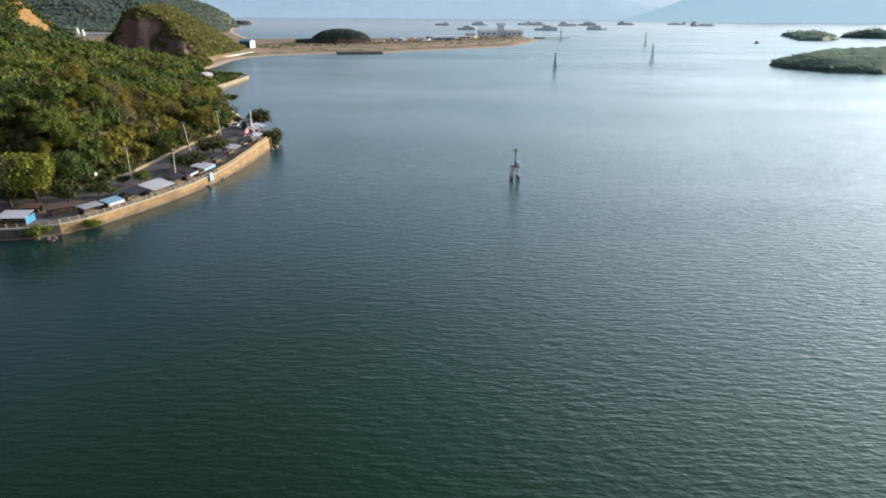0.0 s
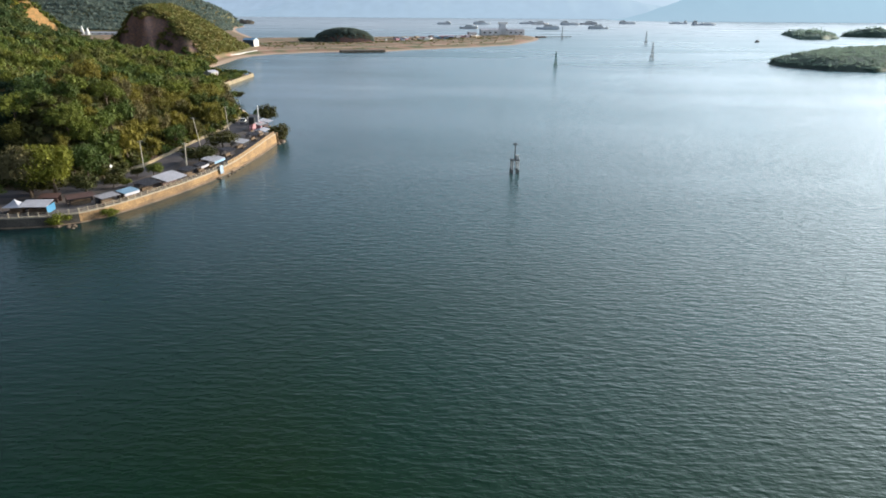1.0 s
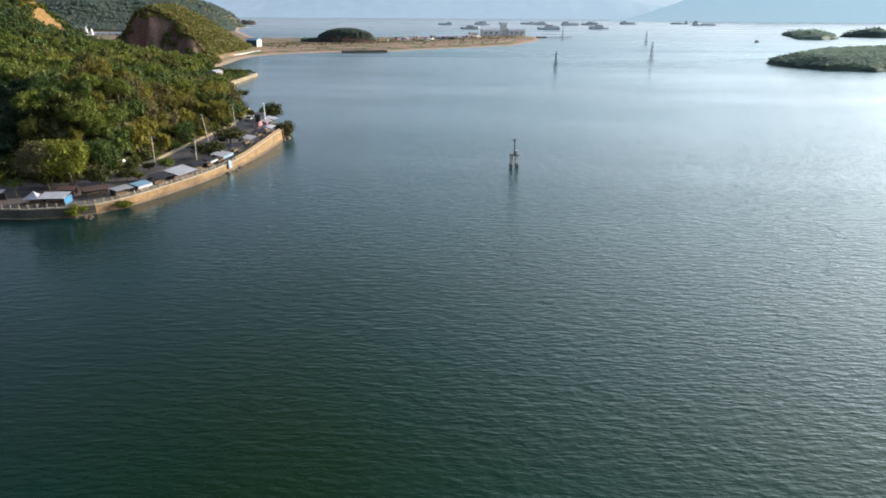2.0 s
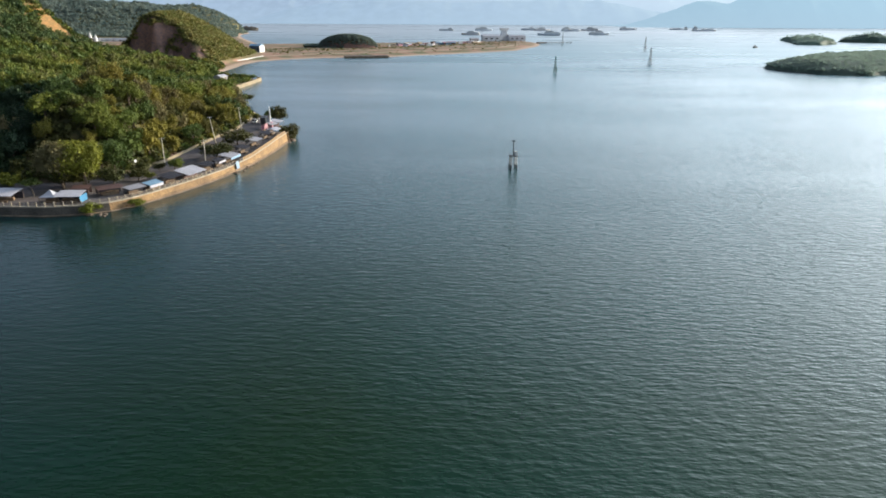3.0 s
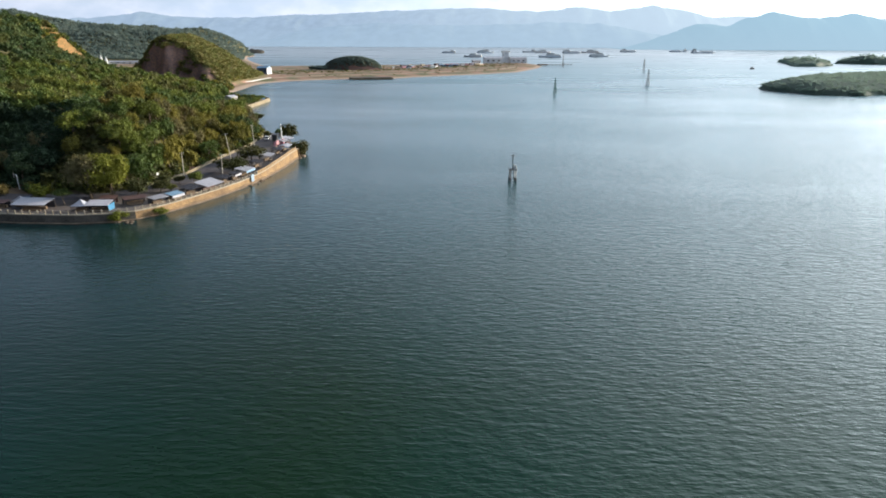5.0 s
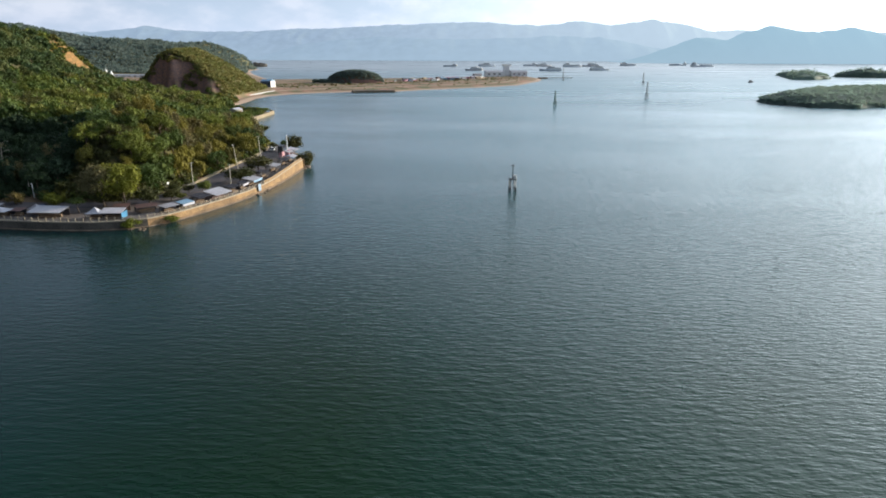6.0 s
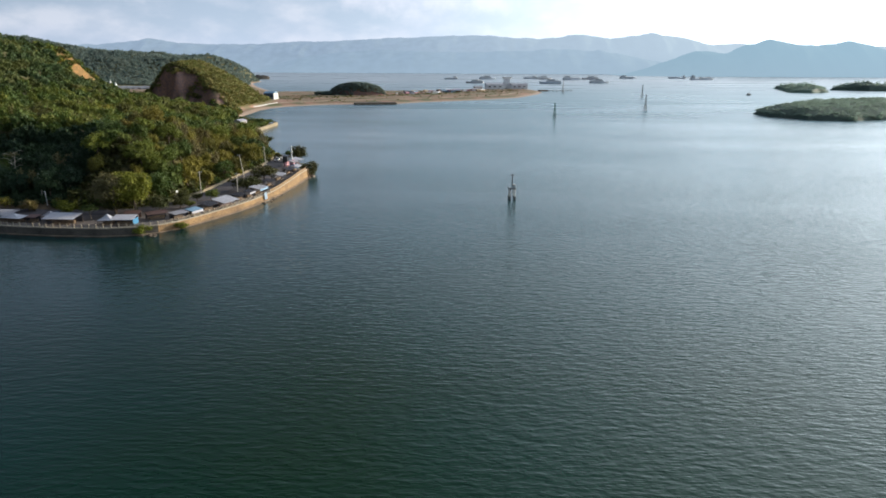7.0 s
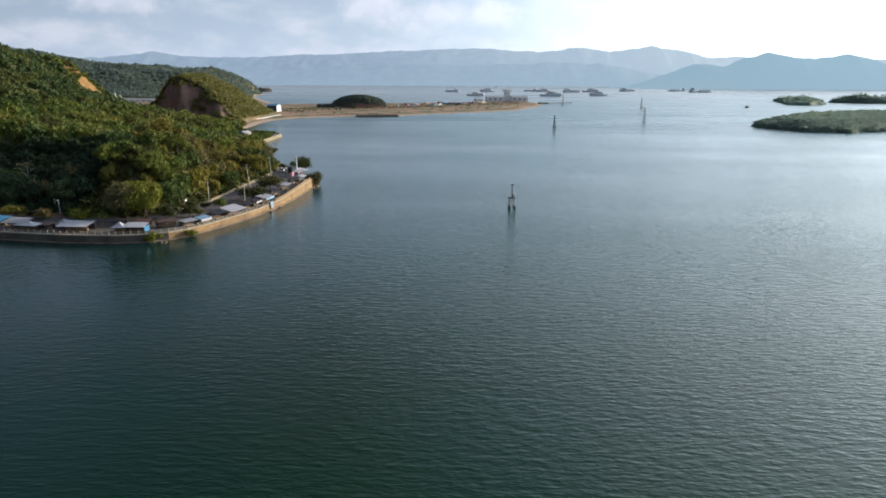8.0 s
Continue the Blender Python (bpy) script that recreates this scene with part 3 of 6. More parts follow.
def land_height(P):
    """Height of the ground over the sea at points P (n, 2)."""
    x, y = P[:, 0], P[:, 1]
    sd = inside_distance(P, LAND)
    u = np.maximum(inside_distance(P, HILL), 0)
    slope = np.where(y < 580, 0.26, 0.10)
    top = np.where(y < 580, 1.95, 2.2)
    h = np.clip(sd * slope, -4, top)
    h += (1 - np.exp(-u / 24)) * 7.0
    up = 1 - np.exp(-np.maximum(sd - 15, 0) / 45)
    h += up * 81 * np.exp(-0.5 * ((x + 396) / 82) ** 2 - 0.5 * ((y - 380) / 150) ** 2)
    # spur above the road, and the shaded hollow behind it
    line = np.array([(-112, 186), (-122, 222), (-150, 275), (-215, 335)], float)
    d2 = np.full(len(P), 1e9)
    for p, q in zip(line[:-1], line[1:]):
        t = np.clip(((P - p) @ (q - p)) / ((q - p) @ (q - p)), 0, 1)
        d2 = np.minimum(d2, ((P - p - t[:, None] * (q - p)) ** 2).sum(1))
    h += 13.5 * np.exp(-d2 / (2 * 15.0 ** 2)) * smooth01(0, 26, u) * (1 - 0.75 * smooth01(215, 285, y))
    # steep wooded bank behind the hollow, and the hollow's low floor
    by = np.interp(x, [-420, -230, -190, -150, -125], [305, 266, 258, 244, 238])
    bh = np.interp(x, [-420, -230, -190, -150, -125], [44, 22, 19, 14, 0])
    h = np.where(u > 0, np.maximum(h, smooth01(0, 25, u) * bh * np.exp(-0.5 * ((y - by) / np.where(y < by, 17, 60)) ** 2)), h)
    h -= np.maximum(h - 3.2, 0) * 0.85 * (1 - smooth01(-148, -122, x)) * (1 - smooth01(by - 46, by - 12, y)) * smooth01(0, 4, u)
    # spur with the orange slip
    sx, sy = x + 372, y - 585
    h += up * 34 * np.exp(-0.5 * (sx / np.where(sx > 0, 25, 36)) ** 2 - 0.5 * (sy / 34) ** 2)
    # saddle towards the valley
    h -= np.maximum(h - 2.2, 0) * 0.52 * np.exp(-0.5 * ((x + 300) / 40) ** 2 - 0.5 * ((y - 565) / 62) ** 2)
    h -= np.maximum(h - 2.2, 0) * 0.6 * np.exp(-0.5 * ((x + 318) / 24) ** 2 - 0.5 * ((y - 625) / 36) ** 2)
    # knoll with a quarried face
    a, b = (x + 268) * 0.27 + (y - 658) * 0.96, (x + 268) * 0.96 - (y - 658) * 0.27
    b = b + 9
    body = 40.5 * np.exp(-0.5 * (np.where(a > 0, a / 48, a / 80)) ** 2) * (1 - smooth01(-236, -219, x)) * np.where(b > 0, np.maximum(0, 1 - (np.maximum(b, 0) / 84) ** 1.15), np.exp(-0.5 * (b / 24) ** 2))
    cut = smooth01(-9, 7, (x + 281) * 0.30 + (y - 624) * 0.95 + 9 * rough_noise(P, 20, 4, 5) - 5 * np.exp(-0.5 * ((x + 272) / 16) ** 2))
    h += body * cut
    # hill at the far end of the bay
    ridge = np.interp(x, [-1200, -985, -930, -867, -801, -734, -688, -637, -585, -545, -510, -481, -462], [96, 92, 84, 75, 68, 71, 63, 58, 54, 41, 24, 8, 0])
    h += np.where(sd > 0, 1, 0) * ridge * (1 + 0.22 * rough_noise(P, 150, 2, 17)) * np.exp(-0.5 * ((y - 1500 - 0.12 * (x + 600)) / 140) ** 2) * smooth01(0, 30, sd)
    rough = rough_noise(P, 60, 4, 3)
    h += np.where(sd > 10, rough * np.clip(h * 0.09, 0.1, 6), 0)
    # levelled strip under the road and the promenade
    flat = (inside_distance(P, HILL) < 1.5) & (y < 300) & (sd > 0)
    return np.where(flat, np.minimum(h, 1.9), h)


def terrain(name, xs, ys):
    nx, ny = len(xs), len(ys)
    X, Y = np.meshgrid(xs, ys)
    P = np.stack([X.ravel(), Y.ravel()], 1)
    Z = land_height(P)
    i = (np.arange(ny - 1)[:, None] * nx + np.arange(nx - 1)[None, :]).ravel()
    F = np.stack([i, i + 1, i + nx + 1, i + nx], 1)
    F = F[(Z[F] > -3.9).any(1)]
    return new(name, grid_mesh(name, np.column_stack([P, Z]), F, M_GROUND, True))


# finer round the quarried knoll
land_x = np.concatenate([np.arange(-1100, -370, 5.5), np.arange(-370, -185, 1.7), np.arange(-185, 162, 3.8)])
land_y = np.concatenate([np.arange(100, 545, 3.8), np.arange(545, 700, 1.7), np.arange(700, 1762, 5.0)])
tagged(terrain("ground", land_x, land_y), "dry wooded hills and a low sandy spit beside the bay", "ground", kind="structure")

bm = bmesh.new()
for sx, sy in ((-6000, -3000), (6000, -3000), (6000, 6500), (-6000, 6500)):
    bm.verts.new((sx, sy, 0))
bm.faces.new(bm.verts)
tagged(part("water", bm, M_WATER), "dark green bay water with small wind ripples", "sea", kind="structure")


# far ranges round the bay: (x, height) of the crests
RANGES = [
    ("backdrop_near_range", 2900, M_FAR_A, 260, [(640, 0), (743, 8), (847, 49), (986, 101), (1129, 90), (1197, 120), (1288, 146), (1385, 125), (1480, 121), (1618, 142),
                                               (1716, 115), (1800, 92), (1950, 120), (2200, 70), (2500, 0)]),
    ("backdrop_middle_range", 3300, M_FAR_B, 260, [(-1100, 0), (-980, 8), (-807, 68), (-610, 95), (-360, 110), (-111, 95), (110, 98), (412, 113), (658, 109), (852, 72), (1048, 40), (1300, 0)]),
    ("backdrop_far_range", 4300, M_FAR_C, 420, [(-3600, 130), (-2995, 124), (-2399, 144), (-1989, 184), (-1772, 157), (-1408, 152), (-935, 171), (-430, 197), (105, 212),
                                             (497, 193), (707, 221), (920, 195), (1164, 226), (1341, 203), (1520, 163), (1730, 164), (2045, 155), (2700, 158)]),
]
for name, y0, mt, depth, crest in RANGES:
    cx = np.array([c[0] for c in crest], float)
    ch = np.array([c[1] for c in crest], float)
    xs = np.arange(cx[0], cx[-1], 9.0)
    rows = np.linspace(-1, 0.6, 22)
    X, R = np.meshgrid(xs, rows)
    P = np.stack([X.ravel(), (R * depth).ravel()], 1)
    top = np.interp(P[:, 0], cx, ch) + 9 * rough_noise(np.stack([P[:, 0], 0 * P[:, 0]], 1), 95, 6, 8)
    fall = 1 - np.abs(R.ravel()) ** 1.3
    spurs = 1 - 2 * np.abs(rough_noise(P * np.array([1.0, 0.5]), 230, 3, 9))
    z = top * fall + spurs * 0.26 * top * np.abs(R.ravel()) * fall * 2
    z -= 6 * (R.ravel() <= -0.99)
    nx = len(xs)
    i = (np.arange(len(rows) - 1)[:, None] * nx + np.arange(nx - 1)[None, :]).ravel()
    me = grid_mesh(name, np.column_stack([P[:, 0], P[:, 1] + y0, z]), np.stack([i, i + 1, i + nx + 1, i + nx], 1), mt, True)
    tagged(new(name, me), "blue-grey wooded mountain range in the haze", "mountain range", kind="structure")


# ---- trees ----
def crown_arrays(seed, leaves, size, lobes=7, flat=0.8, core=True, tuft=1.0):
    """A crown about 1 m in radius: leaf clumps on several lobes, with a rough dark core behind them. Quads."""
    rng = np.random.RandomState(seed)
    cen = rng.normal(0, 1, (lobes, 3))
    cen /= np.linalg.norm(cen, axis=1)[:, None]
    cen *= (0.28 + 0.34 * rng.rand(lobes) + 0.45 * (1 - tuft))[:, None]
    cen[:, 2] = cen[:, 2] * flat * 0.8
    rad = (0.34 + 0.26 * rng.rand(lobes)) * tuft
    k = rng.randint(0, lobes, leaves)
    d = rng.normal(0, 1, (leaves, 3))
    d[:, 2] += 0.25
    d /= np.linalg.norm(d, axis=1)[:, None]
    c = cen[k] + d * (rad[k] * (0.55 + 0.53 * rng.rand(leaves) ** 0.7))[:, None] * np.array([1, 1, flat])
    nrm = 0.55 * d + rng.normal(0, 0.75, (leaves, 3))
    nrm /= np.linalg.norm(nrm, axis=1)[:, None]
    side = 0.7 * d + np.array([0, 0, 0.45]) + rng.normal(0, 0.6, (leaves, 3))
    side -= nrm * (side * nrm).sum(1)[:, None]
    side /= np.linalg.norm(side, axis=1)[:, None]
    up = np.cross(nrm, side)
    s = size * (0.6 + 0.8 * rng.rand(leaves))
    a, b = side * (1.3 * s)[:, None], up * (s * (0.38 + 0.3 * rng.rand(leaves)))[:, None]
    V = np.stack([c - a, c - b, c + a, c + b], 1).reshape(-1, 3)
    F = np.arange(leaves * 4).reshape(-1, 4)
    if core:
        for j in range(lobes):
            bx = np.array([[x, y, z] for z in (-1, 1) for y in (-1, 1) for x in (-1, 1)], float) * 0.33 * rad[j]
            bx = bx * (0.85 + 0.3 * rng.rand(8, 1)) * np.array([1, 1, flat]) + cen[j]
            q = np.array([[0, 2, 3, 1], [4, 5, 7, 6], [0, 1, 5, 4], [2, 6, 7, 3], [0, 4, 6, 2], [1, 3, 7, 5]]) + len(V)
            V, F = np.vstack([V, bx]), np.vstack([F, q])
    return V, F


def plant_many(name, variants, places, material, label, category="trees"):
    """Many crowns joined into one sheet of foliage. places: x, y, z of the crown's middle, radius, height factor, turn, tint."""
    VV, FF, TT, n = [], [], [], 0
    for j, (x, y, z, r, hf, turn, tint) in enumerate(places):
        V, F = variants[j % len(variants)]
        c, s = math.cos(turn), math.sin(turn)
        W = np.empty_like(V)
        W[:, 0] = (V[:, 0] * c - V[:, 1] * s) * r + x
        W[:, 1] = (V[:, 0] * s + V[:, 1] * c) * r + y
        W[:, 2] = V[:, 2] * r * hf + z
        VV.append(W)
        FF.append(F + n)
        TT.append(np.full(len(V), tint))
        n += len(V)
    me = grid_mesh(name, np.vstack(VV), np.vstack(FF), material, False, np.concatenate(TT))
    return tagged(new(name, me), label, category, kind="stuff")


def trunk_mesh(bm, h, r, seed, reach=1.0):
    rng = random.Random(seed)
    p = Vector((0, 0, -0.6))
    for k in range(4):
        q = p + Vector((rng.uniform(-.2, .2), rng.uniform(-.2, .2), (h + 0.6) / 4))
        rod(bm, p, q, r * (1 - 0.17 * k), r * (1 - 0.17 * (k + 1)), 7)
        p = q
    for k in range(5):
        a = k * 1.256 + rng.uniform(-.4, .4)
        s = Vector((0, 0, h * (0.55 + 0.08 * k)))
        rod(bm, s, s + Vector((math.cos(a) * reach, math.sin(a) * reach, reach * 0.7)), r * 0.4, r * 0.12, 5)
    return bm


def make_tree(seed, h, r, hf, leaf_mat, label, leaves=420, size=0.13, lobes=7, name="tree", cat="tree", tuft=1.0):
    """A tree h metres to the middle of its crown, whose radius is r."""
    t = base(name, pose(0, 0, 0), label, cat)
    part("trunk", trunk_mesh(bmesh.new(), h, max(0.09, r * 0.055), seed, r * 0.7), M_BARK, t)
    V, F = crown_arrays(seed, leaves, size, lobes, tuft=tuft)
    me = grid_mesh("crown", V * np.array([r, r, r * hf]) + np.array([0, 0, h]), F, leaf_mat)
    c = new("crown", me)
    c.parent = t
    return t


def ground_z(x, y):
    return float(land_height(np.array([[x, y]], float))[0])


def in_view(x, y, margin=14):
    return x > -0.70 * (y + 50) - margin


rng = random.Random(4)
kinds = []
for j in range(8):
    mt = [M_LEAF_GREEN, M_LEAF_GREEN, M_LEAF_DARK, M_LEAF_GREEN, M_LEAF_OLIVE, M_LEAF_OLIVE, M_LEAF_DRY, M_LEAF_OLIVE][j]
    kinds.append(make_tree(40 + j, [4.0, 4.8, 4.2, 5.2, 3.6, 4.8, 4.4, 3.8][j], [3.7, 4.2, 3.4, 4.5, 2.9, 3.4, 3.2, 3.0][j], [1.0, 1.2, 1.15, 0.95, 1.55, 1.35, 1.5, 1.7][j], mt,
                           "leafy broad-crowned tree on the wooded slope", 1500, 0.047, 24, tuft=0.64))
spots = []
step = 5.9
yy = 150.0
while yy < 640:
    xx = -430.0
    while xx < -84:
        x, y = xx + rng.uniform(-2.4, 2.4), yy + rng.uniform(-2.4, 2.4)
        if in_view(x, y):
            spots.append((x, y))
        xx += step if yy < 330 else step * 1.15
    yy += step if yy < 330 else step * 1.15
S = np.array(spots)
U = inside_distance(S, HILL)
Z = land_height(S)
slip_a, slip_b = (S[:, 0] + 342) * 0.40 - (S[:, 1] - 570) * 0.92, (S[:, 0] + 342) * 0.92 + (S[:, 1] - 570) * 0.40
bare = np.hypot(slip_a / 27, slip_b / 10) + 0.35 * rough_noise(S, 14, 2, 61) < 1
keep = (U > 2.2) & ~((S[:, 0] > -130) & (S[:, 0] < -106) & (S[:, 1] < 179)) & ~(bare & (np.random.RandomState(6).rand(len(S)) > 0.16))
order = [j for j in np.argsort(U) if keep[j]]
near_trees, rest = [], []
for j in order:
    if len(near_trees) < 250 and S[j, 1] < 340 and U[j] < 60:
        near_trees.append(j)
    else:
        rest.append(j)
used, originals = set(), []
for n, j in enumerate(near_trees):
    m = Matrix.Translation((S[j, 0], S[j, 1], Z[j] - 0.3)) @ Matrix.Rotation(rng.uniform(0, 6.28), 4, "Z")
    front = S[j, 0] > -150 and (S[j, 1] < 262 or U[j] < 26)      # olive brush on the seaward spur, fresh green woods behind it
    k = min(7, max(0, int((5.3 if front else 1.6) + 4.2 * float(rough_noise(S[j:j + 1], 38, 2, 31)[0]) + rng.uniform(-2.2, 2.2))))
    if -240 < S[j, 0] < -128 and S[j, 1] < 236 and rng.random() < 0.85:      # trees in the hollow get the leaves with painted shade
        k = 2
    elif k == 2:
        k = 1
    m = m @ Matrix.Scale(rng.choice((0.6, 0.8, 0.95, 1.1, 1.25, 1.4, 1.6)), 4)
    if k in used:
        copy_thing(kinds[k], m)
    else:
        used.add(k)
        originals.append((kinds[k], m))
        tagged(kinds[k], group="trees on the slope")
for ob, m in originals:
    ob.matrix_basis = m
crowns = [crown_arrays(70 + j, 330, 0.095, 16, tuft=0.7) for j in range(7)]
thin = [crown_arrays(70 + j, 190, 0.138, 11, tuft=0.8) for j in range(7)]
shadowed = [j for j in rest if -240 < S[j, 0] < -128 and S[j, 1] < 246]
rest = [j for j in rest if j not in set(shadowed)]
places = [(S[j, 0], S[j, 1], Z[j] + rng.uniform(2.6, 6.0), rng.choice((2.4, 3.2, 3.8, 4.4, 5.0)), rng.uniform(0.9, 1.2), rng.uniform(0, 6.28), rng.random()) for j in shadowed]
plant_many("hollow_woods", crowns, places, M_LEAF_DARK, "woods in the hollow with shade painted into the leaves")
places = [(S[j, 0], S[j, 1], Z[j] + rng.uniform(2.6, 6.0), rng.choice((2.4, 3.2, 3.8, 4.4, 5.0, 5.8, 7.0)), rng.uniform(0.85, 1.15), rng.uniform(0, 6.28),
           (0.5 + 0.5 * float(rough_noise(S[j:j + 1], 45, 2, 12)[0]) + rng.uniform(-.25, .25)) % 1.0 if S[j, 0] < -150 or S[j, 1] > 275 else rng.uniform(0.42, 0.92)) for j in rest]
ridge = [p for p in places if p[0] < -262 + 14 * rng.uniform(-1, 1)]
plant_many("ridge_woods", thin, ridge, M_RIDGE, "darker green woods along the top of the hill")
ridge = set(p[:2] for p in ridge)
places = [p for p in places if p[:2] not in ridge]
plant_many("hillside_woods", crowns, places, M_LEAF, "dense green and olive woods covering the hillside")

rows = []
for x, y in [(x + rng.uniform(-1.6, 1.6), y + rng.uniform(-1.6, 1.6)) for x in np.arange(-230, -88, 2.8) for y in np.arange(158, 350, 2.8)]:
    rows.append((x, y))
Q = np.array(rows)
QU, QZ = inside_distance(Q, HILL), land_height(Q)
rows = []
for (x, y), d, z in zip(Q, QU, QZ):
    if 1.5 < d < 75 and in_view(x, y):
        r = rng.uniform(1.8, 3.4)
        rows.append((x, y, z + r * 0.55, r, 0.9, rng.uniform(0, 6.28), (0.5 + 0.5 * float(rough_noise(np.array([[x, y]]), 40, 2, 31)[0]) + rng.uniform(-.2, .2)) % 1.0))
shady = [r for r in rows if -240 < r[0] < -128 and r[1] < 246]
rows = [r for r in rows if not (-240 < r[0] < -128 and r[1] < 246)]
plant_many("hollow_undergrowth", [crown_arrays(80 + j, 44, 0.28, 5) for j in range(5)], shady, M_LEAF_DARK, "undergrowth in the hollow with shade painted into its leaves", "undergrowth")
# green darkened to paint in the shade of the gaps between trees
plant_many("slope_undergrowth", [crown_arrays(80 + j, 44, 0.28, 5) for j in range(5)], rows, M_UNDER, "tangled green undergrowth, darkened as the shade between the trees", "undergrowth")

# bushes along the foot of the slope
rows = []
for (x, y) in offset_line(resample(KERB[2:], 2.0), 3.0):
    for k in range(3):
        r = rng.uniform(1.2, 2.6)
        px, py = x + rng.uniform(-2.5, 1.5), y + rng.uniform(-2, 2)
        rows.append((px, py, max(ground_z(px, py), deck_z(py)) + r * 0.45, r, 0.9, rng.uniform(0, 6.28), rng.random()))
plant_many("roadside_scrub", [crown_arrays(90 + j, 170, 0.17, 5) for j in range(4)], rows, M_LEAF, "olive scrub at the foot of the wooded slope", "bushes")

# scrub on the knoll behind the bay
low = [crown_arrays(110 + j, 50, 0.32, 5) for j in range(4)]
loose = [crown_arrays(110 + j, 28, 0.44, 5, core=False) for j in range(4)]


def scatter(x0, x1, y0, y1, step, ok, rmin, rmax, lift=0.35):
    out = []
    pts = np.array([(x + rng.uniform(-.45, .45) * step, y + rng.uniform(-.45, .45) * step)
                    for x in np.arange(x0, x1, step) for y in np.arange(y0, y1, step)])
    z = land_height(pts)
    gx = (land_height(pts + np.array([2.0, 0])) - z) / 2
    gy = (land_height(pts + np.array([0, 2.0])) - z) / 2
    g = np.hypot(gx, gy)
    for (x, y), h, s in zip(pts, z, g):
        if ok(x, y, h, s) and in_view(x, y, 30):
            r = rng.uniform(rmin, rmax)
            out.append((x, y, h + r * lift, r, rng.uniform(0.7, 1.0), rng.uniform(0, 6.28), rng.random()))
    return out


plant_many("knoll_scrub", [crown_arrays(115 + j, 52, 0.26, 8, 0.6, False) for j in range(4)], scatter(-345, -190, 590, 790, 2.2, lambda x, y, h, s: h > 4.4 and s < 2.6 and not (x > -221 and y > 655 and y < 745) and (x + 281) * 0.30 + (y - 624) * 0.95 > 0, 2.2, 4.4, 0.25),
           M_SCRUB, "dry olive and brown scrub on a quarried knoll", "scrub")
plant_many("knoll_bushes", [crown_arrays(117 + j, 100, 0.2, 6) for j in range(3)],
           scatter(-345, -190, 600, 790, 6.5, lambda x, y, h, s: h > 4.4 and s < 2.0 and not (x > -221 and y > 655 and y < 745) and (x + 281) * 0.30 + (y - 624) * 0.95 > 1 and rng.random() < 0.6, 1.6, 3.2, 0.4),
           M_LEAF, "scattered olive bushes on the knoll", "bushes")
plant_many("valley_woods", low, scatter(-420, -190, 500, 700, 4.8, lambda x, y, h, s: h > (0.9 if y < 612 else 1.6 if y < 650 else 2.6) and np.hypot(((x + 342) * 0.40 - (y - 570) * 0.92) / 28, ((x + 342) * 0.92 + (y - 570) * 0.40) / 11) > 1 and ((x + 281) * 0.30 + (y - 624) * 0.95 < -6), 2.4, 4.6, 0.6),
           M_LEAF, "low trees between the hill and the knoll", "trees")
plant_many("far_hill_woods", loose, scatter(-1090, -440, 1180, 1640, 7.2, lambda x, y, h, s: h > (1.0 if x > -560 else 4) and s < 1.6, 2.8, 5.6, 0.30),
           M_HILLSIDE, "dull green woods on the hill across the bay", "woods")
plant_many("shore_trees", [crown_arrays(120 + j, 90, 0.23, 5) for j in range(3)],
           scatter(-180, -88, 285, 478, 4.0, lambda x, y, h, s: 1.3 < h < 9 and not (-152 < x and y > 408), 2.0, 3.4, 0.7),
           M_LEAF, "green shore trees beyond the road", "trees")


# ---- sea wall, promenade, road ----
def strip(bm, left, right, z):
    a = [bm.verts.new((*p, z)) for p in left]
    b = [bm.verts.new((*p, z)) for p in right]
    for k in range(len(a) - 1):
        bm.faces.new((a[k], b[k], b[k + 1], a[k + 1]))
    return bm


def sweep(bm, line, profile, closed=True):
    """Carries a profile of (left of the line, height) along a line."""
    rings = [[bm.verts.new((*q, z)) for q, z in zip([offs[k] for offs in profile_lines], [p[1] for p in profile])]
             for profile_lines in [[offset_line(line, p[0]) for p in profile]] for k in range(len(line))]
    n = len(profile)
    for k in range(len(rings) - 1):
        for j in range(n if closed else n - 1):
            bm.faces.new((rings[k][j], rings[k][(j + 1) % n], rings[k + 1][(j + 1) % n], rings[k + 1][j]))
    if closed:
        bm.faces.new(rings[0][::-1])
        bm.faces.new(rings[-1])
    bmesh.ops.recalc_face_normals(bm, faces=bm.faces)
    return bm


def climb(bm, line, profile):
    """A swept profile whose upper edges follow the climb of the promenade."""
    sweep(bm, line, profile)
    for v in bm.verts:
        if v.co.z > 0:
            v.co.z += deck_z(v.co.y) - DECK
    return bm


wall_line = resample(SEAWALL, 1.5)
wall_line[-1] = SEAWALL[-1]
seawall = base("seawall", pose(0, 0, 0), "ochre stone sea wall rising from the water", "sea wall", kind="structure")
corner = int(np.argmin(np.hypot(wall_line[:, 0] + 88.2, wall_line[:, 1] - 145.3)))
# the stretch before the corner has its shade painted in as darker stone
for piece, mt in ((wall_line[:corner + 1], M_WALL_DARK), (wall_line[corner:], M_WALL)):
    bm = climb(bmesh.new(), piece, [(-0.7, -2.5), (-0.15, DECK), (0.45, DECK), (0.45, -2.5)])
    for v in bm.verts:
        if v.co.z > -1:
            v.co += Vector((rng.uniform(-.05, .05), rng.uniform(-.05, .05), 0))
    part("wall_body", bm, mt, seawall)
part("coping", climb(bmesh.new(), wall_line, [(-0.28, DECK - 0.08), (-0.28, DECK + 0.22), (0.5, DECK + 0.22), (0.5, DECK - 0.08)]), M_WALLTOP, seawall)
